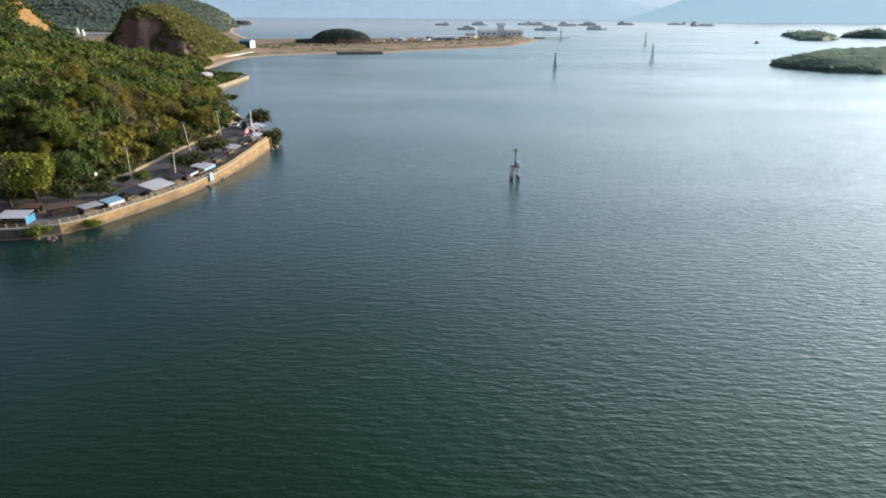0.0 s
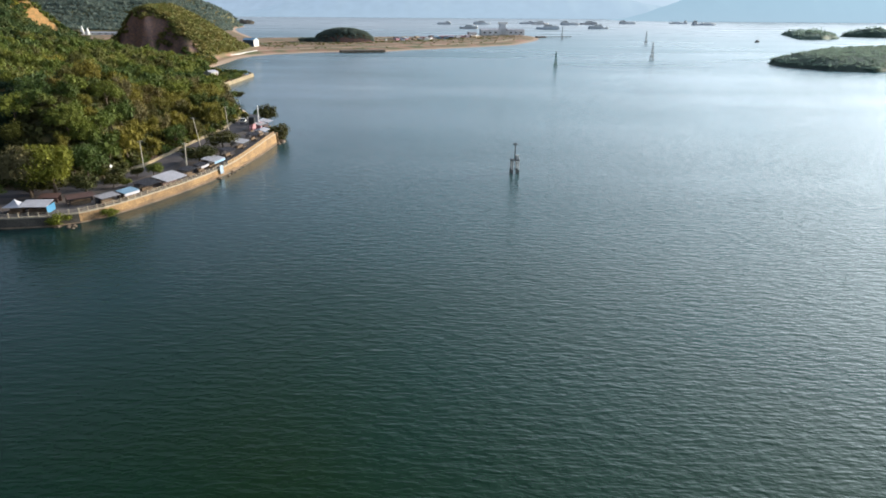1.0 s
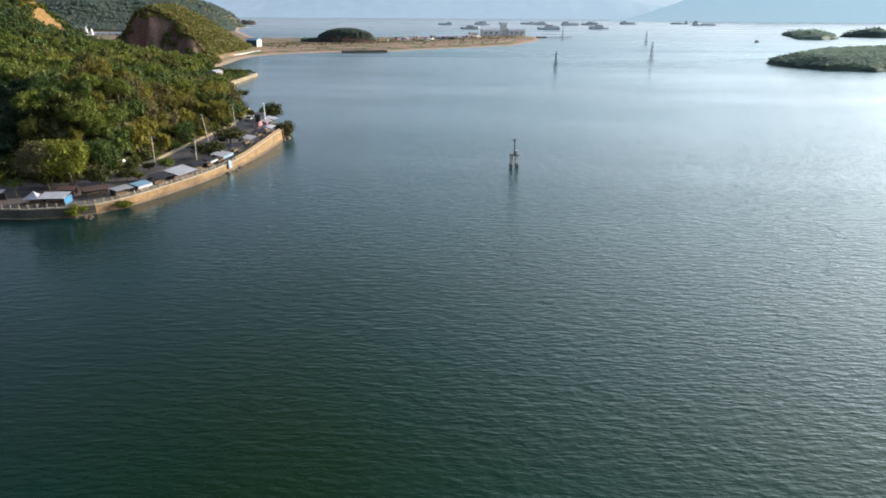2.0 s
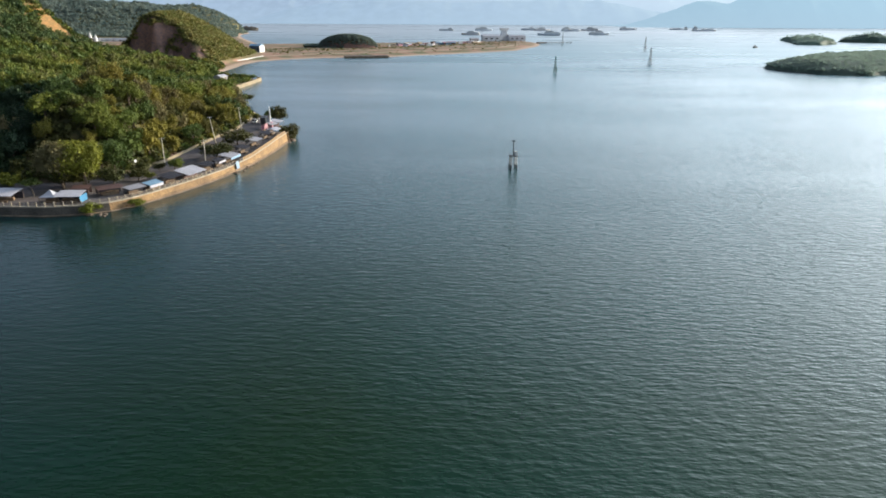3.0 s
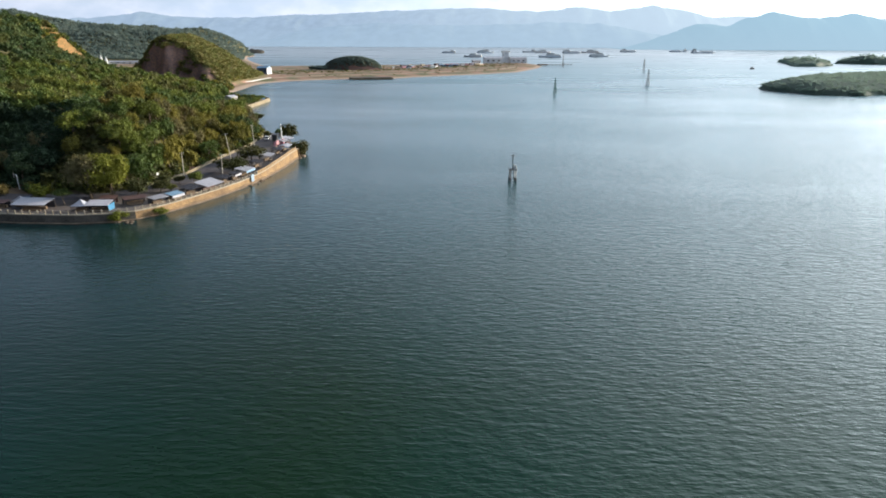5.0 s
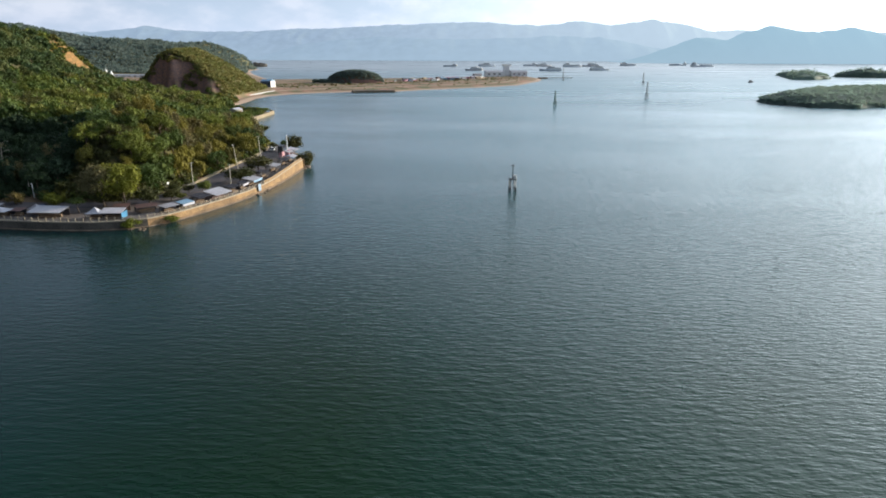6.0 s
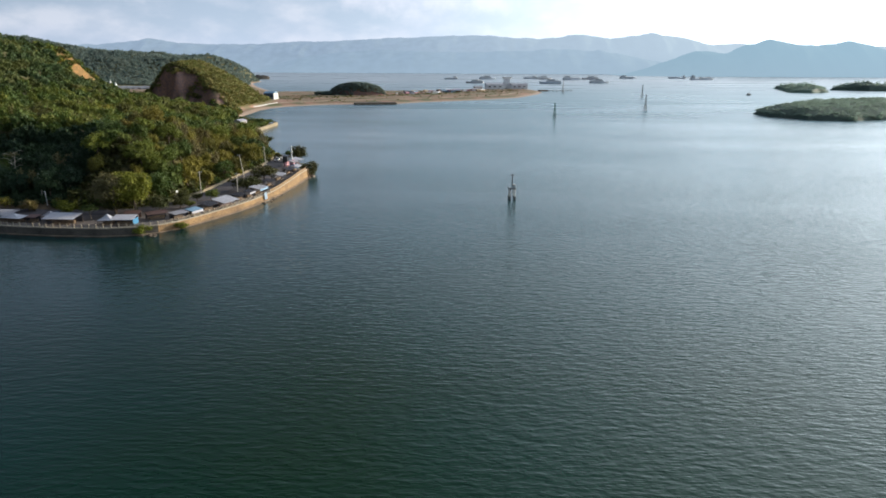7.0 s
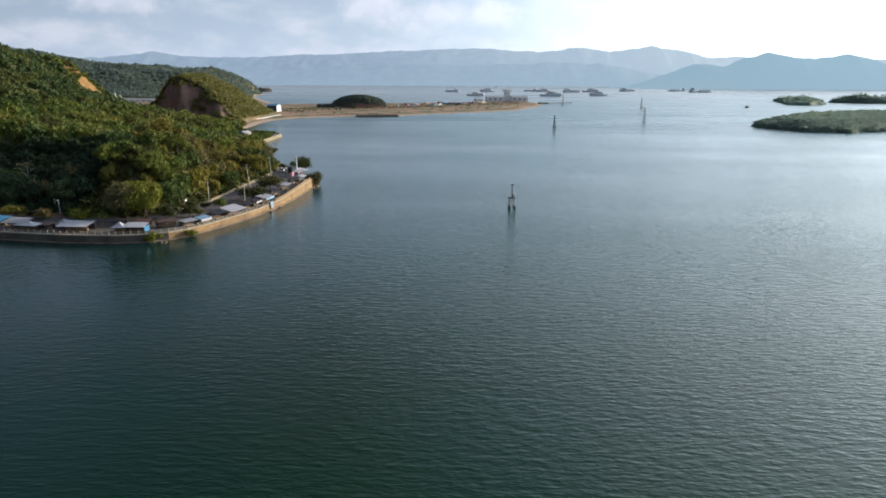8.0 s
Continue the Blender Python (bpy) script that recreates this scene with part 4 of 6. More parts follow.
part("footing_ledge", sweep(bmesh.new(), wall_line, [(-1.1, -2), (-0.95, 0.1), (-0.55, 0.25), (-0.55, -2)]), M_ROCK, seawall, "dark wet ledge at the waterline")
bm = sweep(bmesh.new(), wall_line[corner + 2:], [(-0.66, -1.0), (-0.47, 0.8), (-0.34, 0.8), (-0.34, -1.0)])
for v in bm.verts:
    if v.co.z > 0:
        v.co.z += 0.35 * noise.noise(Vector((v.co.x, v.co.y, 0)) * 0.25) + 0.15 * noise.noise(Vector((v.co.x, v.co.y, 3)) * 0.8)
part("tide_band", bm, M_TIDE, seawall, "darker stained stones in the tidal zone")
# end face of the wall at the cape
part("end_wall", box(bmesh.new(), (-72.5, 243.4, 0.55), (12.6, 1.0, 6.1), 12, bevel=0.1), M_WALL, seawall)

kerb_line = resample(KERB, 2.0)
bm = bmesh.new()
outline = [bm.verts.new((*p, DECK)) for p in list(offset_line(wall_line, 0.3)) + [(-77, 244.8), (-81.5, 266)] + list(kerb_line[::-1])]
f = bm.faces.new(outline)
bmesh.ops.triangulate(bm, faces=[f])
bmesh.ops.subdivide_edges(bm, edges=bm.edges[:], cuts=4, use_grid_fill=True)
for v in bm.verts:
    v.co.z = deck_z(v.co.y)
r = bmesh.ops.extrude_face_region(bm, geom=bm.faces[:])
bmesh.ops.translate(bm, verts=[g for g in r["geom"] if isinstance(g, bmesh.types.BMVert)], vec=(0, 0, -0.6))
bmesh.ops.recalc_face_normals(bm, faces=bm.faces)
tagged(part("pavement", bm, M_PAVE), "worn grey promenade paving above the sea wall", "pavement", kind="structure")

bm = strip(bmesh.new(), offset_line(kerb_line, -0.6), offset_line(kerb_line, -8.2), 0)
for v in bm.verts:
    v.co.z = deck_z(v.co.y) + 0.05
tagged(part("road", bm, M_ASPHALT),
       "dark asphalt coast road under the slope", "road", kind="structure")
retaining = base("retaining_wall", pose(0, 0, 0), "low pale stone retaining wall between road and slope", "retaining wall", kind="structure")
part("wall_body", climb(bmesh.new(), kerb_line[66:], [(-0.1, DECK - 1), (0.15, DECK + 0.7), (0.6, DECK + 0.7), (0.75, DECK - 1)]), M_KERB, retaining)
part("cap_stone", climb(bmesh.new(), kerb_line[66:], [(0.05, DECK + 0.7), (0.05, DECK + 0.8), (0.68, DECK + 0.8), (0.68, DECK + 0.7)]), M_KERB, retaining)

# railing on the sea wall: concrete posts and two rails a bay
railing = base("railing", pose(0, 0, 0), "pale concrete post-and-rail parapet on the sea wall", "railing", kind="structure")
posts = resample(SEAWALL[1:], 2.1)
post_me, rail_me, panel_me = None, None, None
for k, (x, y) in enumerate(posts):
    nx, ny = posts[min(k + 1, len(posts) - 1)] - posts[max(k - 1, 0)]
    ang = math.degrees(math.atan2(ny, nx))
    if post_me is None:
        bm = box(bmesh.new(), (0, 0, 0.5), (0.24, 0.24, 1.0), bevel=0.03)
        box(bm, (0, 0, 1.03), (0.32, 0.32, 0.08), bevel=0.02)
        ob = part("post", bm, M_WALLTOP, railing)
        post_me = ob.data
    else:
        ob = new("post", post_me)
        ob.parent = railing
    ob.matrix_basis = pose(x, y, deck_z(y) + 0.2, 0, 0, ang)
    if k < len(posts) - 1 and y > 196 and x > -72:
        # towards the cape the bays are walled up
        d = posts[k + 1] - posts[k]
        panel = part("parapet_panel", box(bmesh.new(), (1.05, 0, 0.5), (1.98, 0.2, 1.0), bevel=0.02), M_WALL, railing) if panel_me is None else new("parapet_panel", panel_me)
        panel_me = panel.data
        panel.parent = railing
        panel.matrix_basis = pose(x, y, deck_z(y) + 0.2, 0, 0, math.degrees(math.atan2(d[1], d[0])))
    elif k < len(posts) - 1 and not (189 < y < 192):
        for zr in (0.42, 0.82):
            if rail_me is None:
                o2 = part("rail", box(bmesh.new(), (1.05, 0, 0), (1.9, 0.07, 0.08), bevel=0.01), M_WALLTOP, railing)
                rail_me = o2.data
            else:
                o2 = new("rail", rail_me)
                o2.parent = railing
            d = posts[k + 1] - posts[k]
            o2.matrix_basis = pose(x, y, deck_z(y) + 0.2 + zr, 0, 0, math.degrees(math.atan2(d[1], d[0])))


# loose rocks at the wall's foot and the cape
def rock(x, y, z, s, seed):
    bm = bmesh.new()
    bmesh.ops.create_icosphere(bm, subdivisions=2, radius=1)
    for v in bm.verts:
        v.co *= 0.8 + 0.35 * noise.noise(v.co * 1.3 + Vector((seed, 0, 0)))
        v.co.z *= 0.65
    ob = part("rock", bm, M_ROCK)
    ob.matrix_world = pose(x, y, z, 0, 0, seed * 47) @ Matrix.Scale(s, 4)
    return tagged(ob, "brown shore rock half in the water", "rock", "rocks at the cape")


for k in range(26):
    a = k / 25
    x, y = (-65.0 - 8 * a + rng.uniform(-1.2, 1.2), 242 + 16 * a + rng.uniform(-2, 2))
    rock(x, y, 0.1, rng.uniform(0.5, 1.5), k)
for k in range(16):
    x, y = (-71.2 + rng.uniform(0, 2.2), 188 + rng.uniform(0, 16))
    rock(x + (1.2 if y < 195 else 2.6), y, 0.0, rng.uniform(0.4, 0.8), k + 40)
for k in range(8):
    rock(-90.7 + rng.uniform(-1.5, 3.5), 140.2 + rng.uniform(0, 2.0), 0.0, rng.uniform(0.4, 0.9), k + 70)


def wall_at(y):
    """A place on the side wall at that y, and the wall's direction there in degrees."""
    w = np.array(SEAWALL[7:])
    x = float(np.interp(y, w[:, 1], w[:, 0]))
    x2 = float(np.interp(y + 2, w[:, 1], w[:, 0]))
    return x, math.degrees(math.atan2(2, x2 - x))


# ---- stalls ----
def corrugated(bm, w, d, z0, z1, pitch=0.32, amp=0.035, sag=0.0):
    """A roof sheet over w by d, from height z0 at -d/2 to z1 at d/2, with ribs down the fall and a thickness."""
    n = max(4, int(w / pitch) * 2)
    m = 5
    tops = []
    for j in range(m):
        v = j / (m - 1)
        tops.append([bm.verts.new((-w / 2 + w * i / n, -d / 2 + d * v, z0 + (z1 - z0) * v + (amp if i % 2 else 0) - sag * math.sin(math.pi * v) * (1 + 0.4 * math.sin(i * 0.9))))
                     for i in range(n + 1)])
    for j in range(m - 1):
        for i in range(n):
            bm.faces.new((tops[j][i], tops[j][i + 1], tops[j + 1][i + 1], tops[j + 1][i]))
    r = bmesh.ops.extrude_face_region(bm, geom=bm.faces[:])
    bmesh.ops.translate(bm, verts=[g for g in r["geom"] if isinstance(g, bmesh.types.BMVert)], vec=(0, 0, -0.04))
    bmesh.ops.recalc_face_normals(bm, faces=bm.faces)
    return bm


def stall(x, y, rz, w, d, zlow, zhigh, roof_mat, label, end_tarp=None, front_cloth=None, shape="shed", back=None):
    """A wayside stall at the wall: local x along the wall, -y to the sea. Heights over the deck."""
    t = base("food_stall", pose(x, y, deck_z(y) + 0.01, 0, 0, rz), label, "food stall", "stalls along the promenade")
    if shape == "shed":
        part("roof", corrugated(bmesh.new(), w, d, zlow, zhigh), roof_mat, t)
    elif shape == "gable":
        for s in (-1, 1):
            bm = corrugated(bmesh.new(), w, d / 2, zlow, zhigh)
            ob = part("roof_slope", bm, roof_mat, t)
            ob.matrix_basis = pose(0, s * d / 4, 0, 0, 0, 0 if s < 0 else 180)
    else:
        bm = bmesh.new()
        ring = [bm.verts.new((sx * w / 2 * (1 - v * 0.96), sy * d / 2 * (1 - v * 0.96), zlow + (zhigh - zlow) * v ** 1.5))
                for v in (0, 0.35, 0.65, 0.85, 1.0) for sx, sy in ((-1, -1), (1, -1), (1, 1), (-1, 1))]
        for k in range(4):
            for j in range(4):
                bm.faces.new((ring[k * 4 + j], ring[k * 4 + (j + 1) % 4], ring[k * 4 + 4 + (j + 1) % 4], ring[k * 4 + 4 + j]))
        part("canopy", bm, roof_mat, t)
    for sx in (-1, 1):
        for sy in (-1, 1):
            top = (zlow if sy < 0 or shape != "shed" else zhigh) - 0.05
            part("post", rod(bmesh.new(), (sx * (w / 2 - 0.15), sy * (d / 2 - 0.2), -0.01), (sx * (w / 2 - 0.15), sy * (d / 2 - 0.2), top), 0.05, 0.045, 6), M_WOOD, t)
    # added panel; dark unless back is given, painting the shade under the roof
    part("back_cloth", box(bmesh.new(), (0, d / 2 - 0.3, zlow * 0.5), (w * 0.94, 0.06, zlow * 0.9), bevel=0.01), back or M_ROOF_DARK, t)
    part("counter", box(bmesh.new(), (0, d * 0.1, 0.42), (w * 0.7, 0.7, 0.84), bevel=0.03), back or M_WOOD, t)
    part("bench", box(bmesh.new(), (0, -d * 0.28, 0.22), (w * 0.6, 0.35, 0.44), bevel=0.02), M_WOOD, t)
    if end_tarp:
        bm = box(bmesh.new(), (w / 2 - 0.03, 0, (zlow + 0.3) / 2), (0.05, d * 0.95, zlow - 0.15), bevel=0.01)
        part("side_tarpaulin", bm, end_tarp, t, "tarpaulin hung as a side wall")
    if front_cloth:
        part("front_cloth", box(bmesh.new(), (0, -d / 2 + 0.1, zlow - 0.38), (w * 0.96, 0.04, 0.7), bevel=0.01), front_cloth, t, "cloth hung along the eave")
    return t


def wall_stall(y, inland, *args, **kw):
    x, ang = wall_at(y)
    a = radians(ang)
    return stall(x - math.sin(a) * inland, y + math.cos(a) * inland, ang, *args, **kw)


wall_stall(153.0, 3.0, 5.2, 3.2, 1.7, 2.1, M_ROOF_GREY, "stall with a dull grey sheet roof by the sea wall")
wall_stall(158.4, 2.6, 4.9, 3.1, 1.6, 2.1, M_ROOF_BLUE, "stall with a light blue sheet roof by the sea wall", front_cloth=M_ROOF_WHITE)
wall_stall(165.4, 3.6, 5.4, 4.6, 1.9, 2.5, M_ROOF_DARK, "shelter under a dark tarpaulin by the sea wall")
wall_stall(172.6, 2.9, 8.2, 5.2, 1.6, 2.7, M_ROOF_WHITE, "large stall with a pale sheet roof by the sea wall", back=M_ROOF_RED)
wall_stall(181.5, 4.2, 5.0, 3.6, 2.0, 2.3, M_ROOF_DARK, "small dark-roofed stall by the sea wall")
wall_stall(187.0, 3.4, 4.2, 3.0, 2.1, 2.5, M_ROOF_DARK, "small dark-roofed stall with a pale front cloth", front_cloth=M_ROOF_WHITE)
wall_stall(194.0, 3.4, 6.6, 4.6, 2.1, 2.8, M_ROOF_WHITE, "stall with a pale roof and a hanging blue tarpaulin", front_cloth=M_ROOF_BLUE)
wall_stall(206.5, 4.6, 5.0, 4.0, 2.0, 2.5, M_ROOF_DARK, "dark-roofed stall under a roadside tree")
wall_stall(217.5, 4.8, 6.4, 4.6, 2.1, 2.7, M_ROOF_WHITE, "stall with a pale lilac sheet roof")
wall_stall(230.0, 4.4, 5.4, 4.0, 2.0, 2.5, M_ROOF_DARK, "dark-roofed stall near the cape")
wall_stall(238.0, 3.8, 6.0, 4.6, 2.0, 2.6, M_ROOF_WHITE, "white-roofed stall near the cape", shape="gable")
stall(-74.8, 248.8, 80, 5.6, 5.0, 2.3, 3.2, M_ROOF_GREY, "grey-roofed kiosk on the cape", shape="gable", back=M_ROOF_PINK)
stall(-73.7, 256.4, 85, 5.2, 4.0, 2.2, 3.0, M_ROOF_WHITE, "stall with a rust and white roof on the cape", back=M_ROOF_RED)

stall(-98.0, 145.4, 5, 6.4, 4.2, 1.9, 2.6, M_ROOF_WHITE, "white-roofed stall with a bright blue end sheet", end_tarp=M_TARP_BLUE)
stall(-102.9, 145.2, 3, 4.4, 4.0, 1.7, 3.2, M_ROOF_WHITE, "peaked white canvas tent at the wall", shape="tent")
stall(-116.8, 146.0, -1, 9.6, 5.4, 1.9, 2.7, M_ROOF_WHITE, "long white-roofed stall on the promenade")
stall(-132.2, 147.4, -8, 7.6, 4.6, 1.6, 2.6, M_ROOF_WHITE, "sagging white tarpaulin tent at the wall", shape="tent")
stall(-122.6, 149.6, -4, 3.4, 3.2, 1.8, 2.9, M_ROOF_GREY, "small grey peaked tent on the promenade", shape="tent")
stall(-137.0, 149.2, -9, 8.0, 5.0, 2.0, 2.8, M_ROOF_GREY, "stall under a faded grey tarpaulin")
stall(-145.1, 152.2, -9, 6.5, 5.0, 2.0, 2.7, M_TARP_BLUE, "stall under a blue tarpaulin")
stall(-153.7, 153.2, -7, 7.5, 5.0, 2.0, 2.7, M_ROOF_WHITE, "white-roofed stall on the promenade")
stall(-126.6, 147.6, -4, 3.4, 2.8, 1.6, 2.0, M_ROOF_RED, "small stall with a rust-brown roof")
stall(-92.0, 153.4, 40, 6.4, 3.4, 1.8, 2.2, M_ROOF_RED, "long rust-brown roofed shelter on the promenade")
stall(-99.6, 153.4, 12, 4.6, 3.2, 1.7, 2.1, M_ROOF_RED, "rust-brown roofed shelter beside the road", back=M_ROOF_RED)

# blue and white sheet hung over the wall by the steps
x, ang = wall_at(191)
t = base("hanging_tarpaulin", pose(x + 0.78, 191, deck_z(191) + 1.1, 0, 0, ang), "blue and white tarpaulin hung over the sea wall", "tarpaulin")
bm = bmesh.new()
n = 12
vs = [[bm.verts.new((-1.0 + 2.0 * i / n, 0.07 * math.sin(i * 1.7) - 0.35 * j / 6 * 0.4, -2.4 * j / 6)) for i in range(n + 1)] for j in range(7)]
for j in range(6):
    for i in range(n):
        bm.faces.new((vs[j][i], vs[j][i + 1], vs[j + 1][i + 1], vs[j + 1][i]))
r = bmesh.ops.extrude_face_region(bm, geom=bm.faces[:])
bmesh.ops.translate(bm, verts=[g for g in r["geom"] if isinstance(g, bmesh.types.BMVert)], vec=(0, 0.03, 0))
part("sheet", bm, M_SHEET, t)
part("pole", rod(bmesh.new(), (-1.1, 0.1, 0.02), (1.1, 0.1, 0.02), 0.04), M_WOOD, t)


# ---- poles and signs ----
def power_pole(x, y, h, lean_x, lean_y, arms=True):
    t = base("utility_pole", pose(x, y, deck_z(y)), "slender pale concrete utility pole beside the road", "utility pole", "poles along the road")
    top = (lean_x, lean_y, h)
    part("shaft", rod(bmesh.new(), (0, 0, -0.3), top, 0.17, 0.11, 10), M_POLE, t)
    if arms:
        part("cross_arm", box(bmesh.new(), (lean_x * 0.97, lean_y * 0.97, h - 0.35), (1.5, 0.09, 0.1), 20, bevel=0.01), M_STEEL, t)
        for s in (-0.6, 0, 0.6):
            bm = rod(bmesh.new(), (lean_x + s * 0.94, lean_y + s * 0.34, h - 0.3), (lean_x + s * 0.94, lean_y + s * 0.34, h - 0.08), 0.05, 0.03, 6)
            part("insulator", bm, M_WHITE, t)
    return t


power_pole(-91.9, 188.3, 9.0, 0.2, -0.4)
power_pole(-86.6, 220.1, 9.6, -1.5, 0.3)
power_pole(-85.9, 248.1, 9.0, -0.6, 0.2)
power_pole(-78.1, 186.2, 8.8, 0.2, 0.1)
power_pole(-138.6, 172.0, 10.4, -0.2, -0.2, arms=False)
t = base("lamp_post", pose(-134.5, 167.5, deck_z(167)), "short white painted lamp post beside the road", "lamp post")
part("shaft", rod(bmesh.new(), (0, 0, -0.2), (-0.3, 0.1, 5.2), 0.16, 0.12, 10), M_WHITE, t)
part("lamp_head", box(bmesh.new(), (-0.3, -0.2, 5.25), (0.3, 0.8, 0.16), bevel=0.04), M_WHITE, t)
t = base("road_sign", pose(-95.4, 176.5, DECK - 0.2), "small white round sign on a steel post", "road sign")
part("post", rod(bmesh.new(), (0, 0, -0.2), (0, 0, 4.3), 0.05), M_DARKSTEEL, t)
part("sign_plate", rod(bmesh.new(), (0.06, -0.03, 4.2), (0.10, -0.05, 4.2), 0.45, n=20), M_WHITE, t)

# white bollards along the outer edge of the road at the cape
for k in range(9):
    f = k / 8
    x, y = -85.4 - 11.0 * f, 276.5 + 12.8 * f
    t = base("bollard", pose(x, y, deck_z(y)), "short white concrete bollard at the road's edge", "bollard", "bollards at the cape")
    part("shaft", box(bmesh.new(), (0, 0, 0.5), (0.34, 0.34, 1.0), bevel=0.04), M_WHITE, t)
    part("cap", box(bmesh.new(), (0, 0, 1.04), (0.42, 0.42, 0.09), bevel=0.02), M_WALLTOP, t)

# monument on the cape: white pillar with a pink base
t = base("monument", pose(-74.4, 249.0, deck_z(249)), "slim white pillar on a pink stepped base", "monument")
part("step", box(bmesh.new(), (0, 0, 0.4), (2.8, 2.8, 0.8), bevel=0.05), M_ROOF_PINK, t)
part("plinth", box(bmesh.new(), (0, 0, 1.9), (1.7, 1.7, 2.4), bevel=0.06), M_ROOF_PINK, t)
part("pillar", rod(bmesh.new(), (0, 0, 3.0), (0, 0, 9.0), 0.32, 0.14, 10), M_WHITE, t)
part("finial", rod(bmesh.new(), (0, 0, 8.9), (0, 0, 9.5), 0.2, 0.03, 8), M_WHITE, t)


# ---- vehicles ----
def car(x, y, rz, paint, label, van=False):
    t = base("car", pose(x, y, deck_z(y) + 0.06, 0, 0, rz), label, "car", "parked vehicles")
    L, W, Hh = (4.3, 1.75, 0.62)
    b = part("body", box(bmesh.new(), (0, 0, 0.63), (L, W, Hh), bevel=0.12), paint, t)
    bm = bmesh.new()
    r = bmesh.ops.create_cube(bm, size=1, matrix=pose(-0.2, 0, 1.25) @ Matrix.Diagonal((2.9 if van else 2.4, W * 0.94, 0.7, 1)))
    for v in bm.verts:
        if v.co.z > 1.3:
            v.co.x = -0.2 + (v.co.x + 0.2) * (0.86 if van else 0.7)
            v.co.y *= 0.86
    part("glasshouse", bm, M_GLASS, t, "dark glazing")
    part("roof_panel", box(bmesh.new(), (-0.2, 0, 1.6), (2.3 if van else 1.7, W * 0.82, 0.07), bevel=0.03), paint, t)
    for sx in (-1.35, 1.35):
        for sy in (-1, 1):
            w = part("wheel", rod(bmesh.new(), (sx, sy * 0.72, 0.31), (sx, sy * 0.9, 0.31), 0.31, n=14), M_RUBBER, t)
            part("rim", rod(bmesh.new(), (sx, sy * 0.885, 0.31), (sx, sy * 0.915, 0.31), 0.19, n=10), M_STEEL, w)
    for sy in (-0.6, 0.6):
        part("headlight", box(bmesh.new(), (L / 2 - 0.02, sy, 0.7), (0.08, 0.35, 0.16), bevel=0.02), M_WHITE, t)
        part("tail_light", box(bmesh.new(), (-L / 2 + 0.02, sy, 0.75), (0.08, 0.25, 0.16), bevel=0.02), M_RED, t)
    return t


car(-86.1, 267.1, 97, M_WHITE, "white car on the asphalt coast road")
car(-123.4, 153.6, 12, M_NAVY, "dark blue van parked behind the stalls", True)
car(-93.9, 175, 66, M_DARKSTEEL, "dark car parked beside the road")
t = base("truck", pose(-80.8, 263.0, deck_z(263) + 0.01, 0, 0, 95), "dark box truck parked on the cape", "truck")
part("cargo_box", box(bmesh.new(), (-0.8, 0, 2.0), (4.4, 2.1, 2.3), bevel=0.05), M_DARKSTEEL, t)
part("cab", box(bmesh.new(), (2.3, 0, 1.45), (1.7, 2.0, 1.9), bevel=0.15), M_NAVY, t)
part("windscreen", box(bmesh.new(), (3.14, 0, 1.85), (0.06, 1.7, 0.7), bevel=0.02), M_GLASS, t)
part("chassis", box(bmesh.new(), (0, 0, 0.65), (6.0, 0.9, 0.3), bevel=0.03), M_RUBBER, t)
for sx in (-2.0, 2.2):
    for sy in (-0.9, 0.9):
        part("wheel", rod(bmesh.new(), (sx, sy - 0.13, 0.45), (sx, sy + 0.13, 0.45), 0.45, n=14), M_RUBBER, t)


# ---- roadside trees and bushes ----
def placed(t, x, y, z=None):
    t.matrix_basis = pose(x, y, deck_z(y) if z is None else z)
    return t


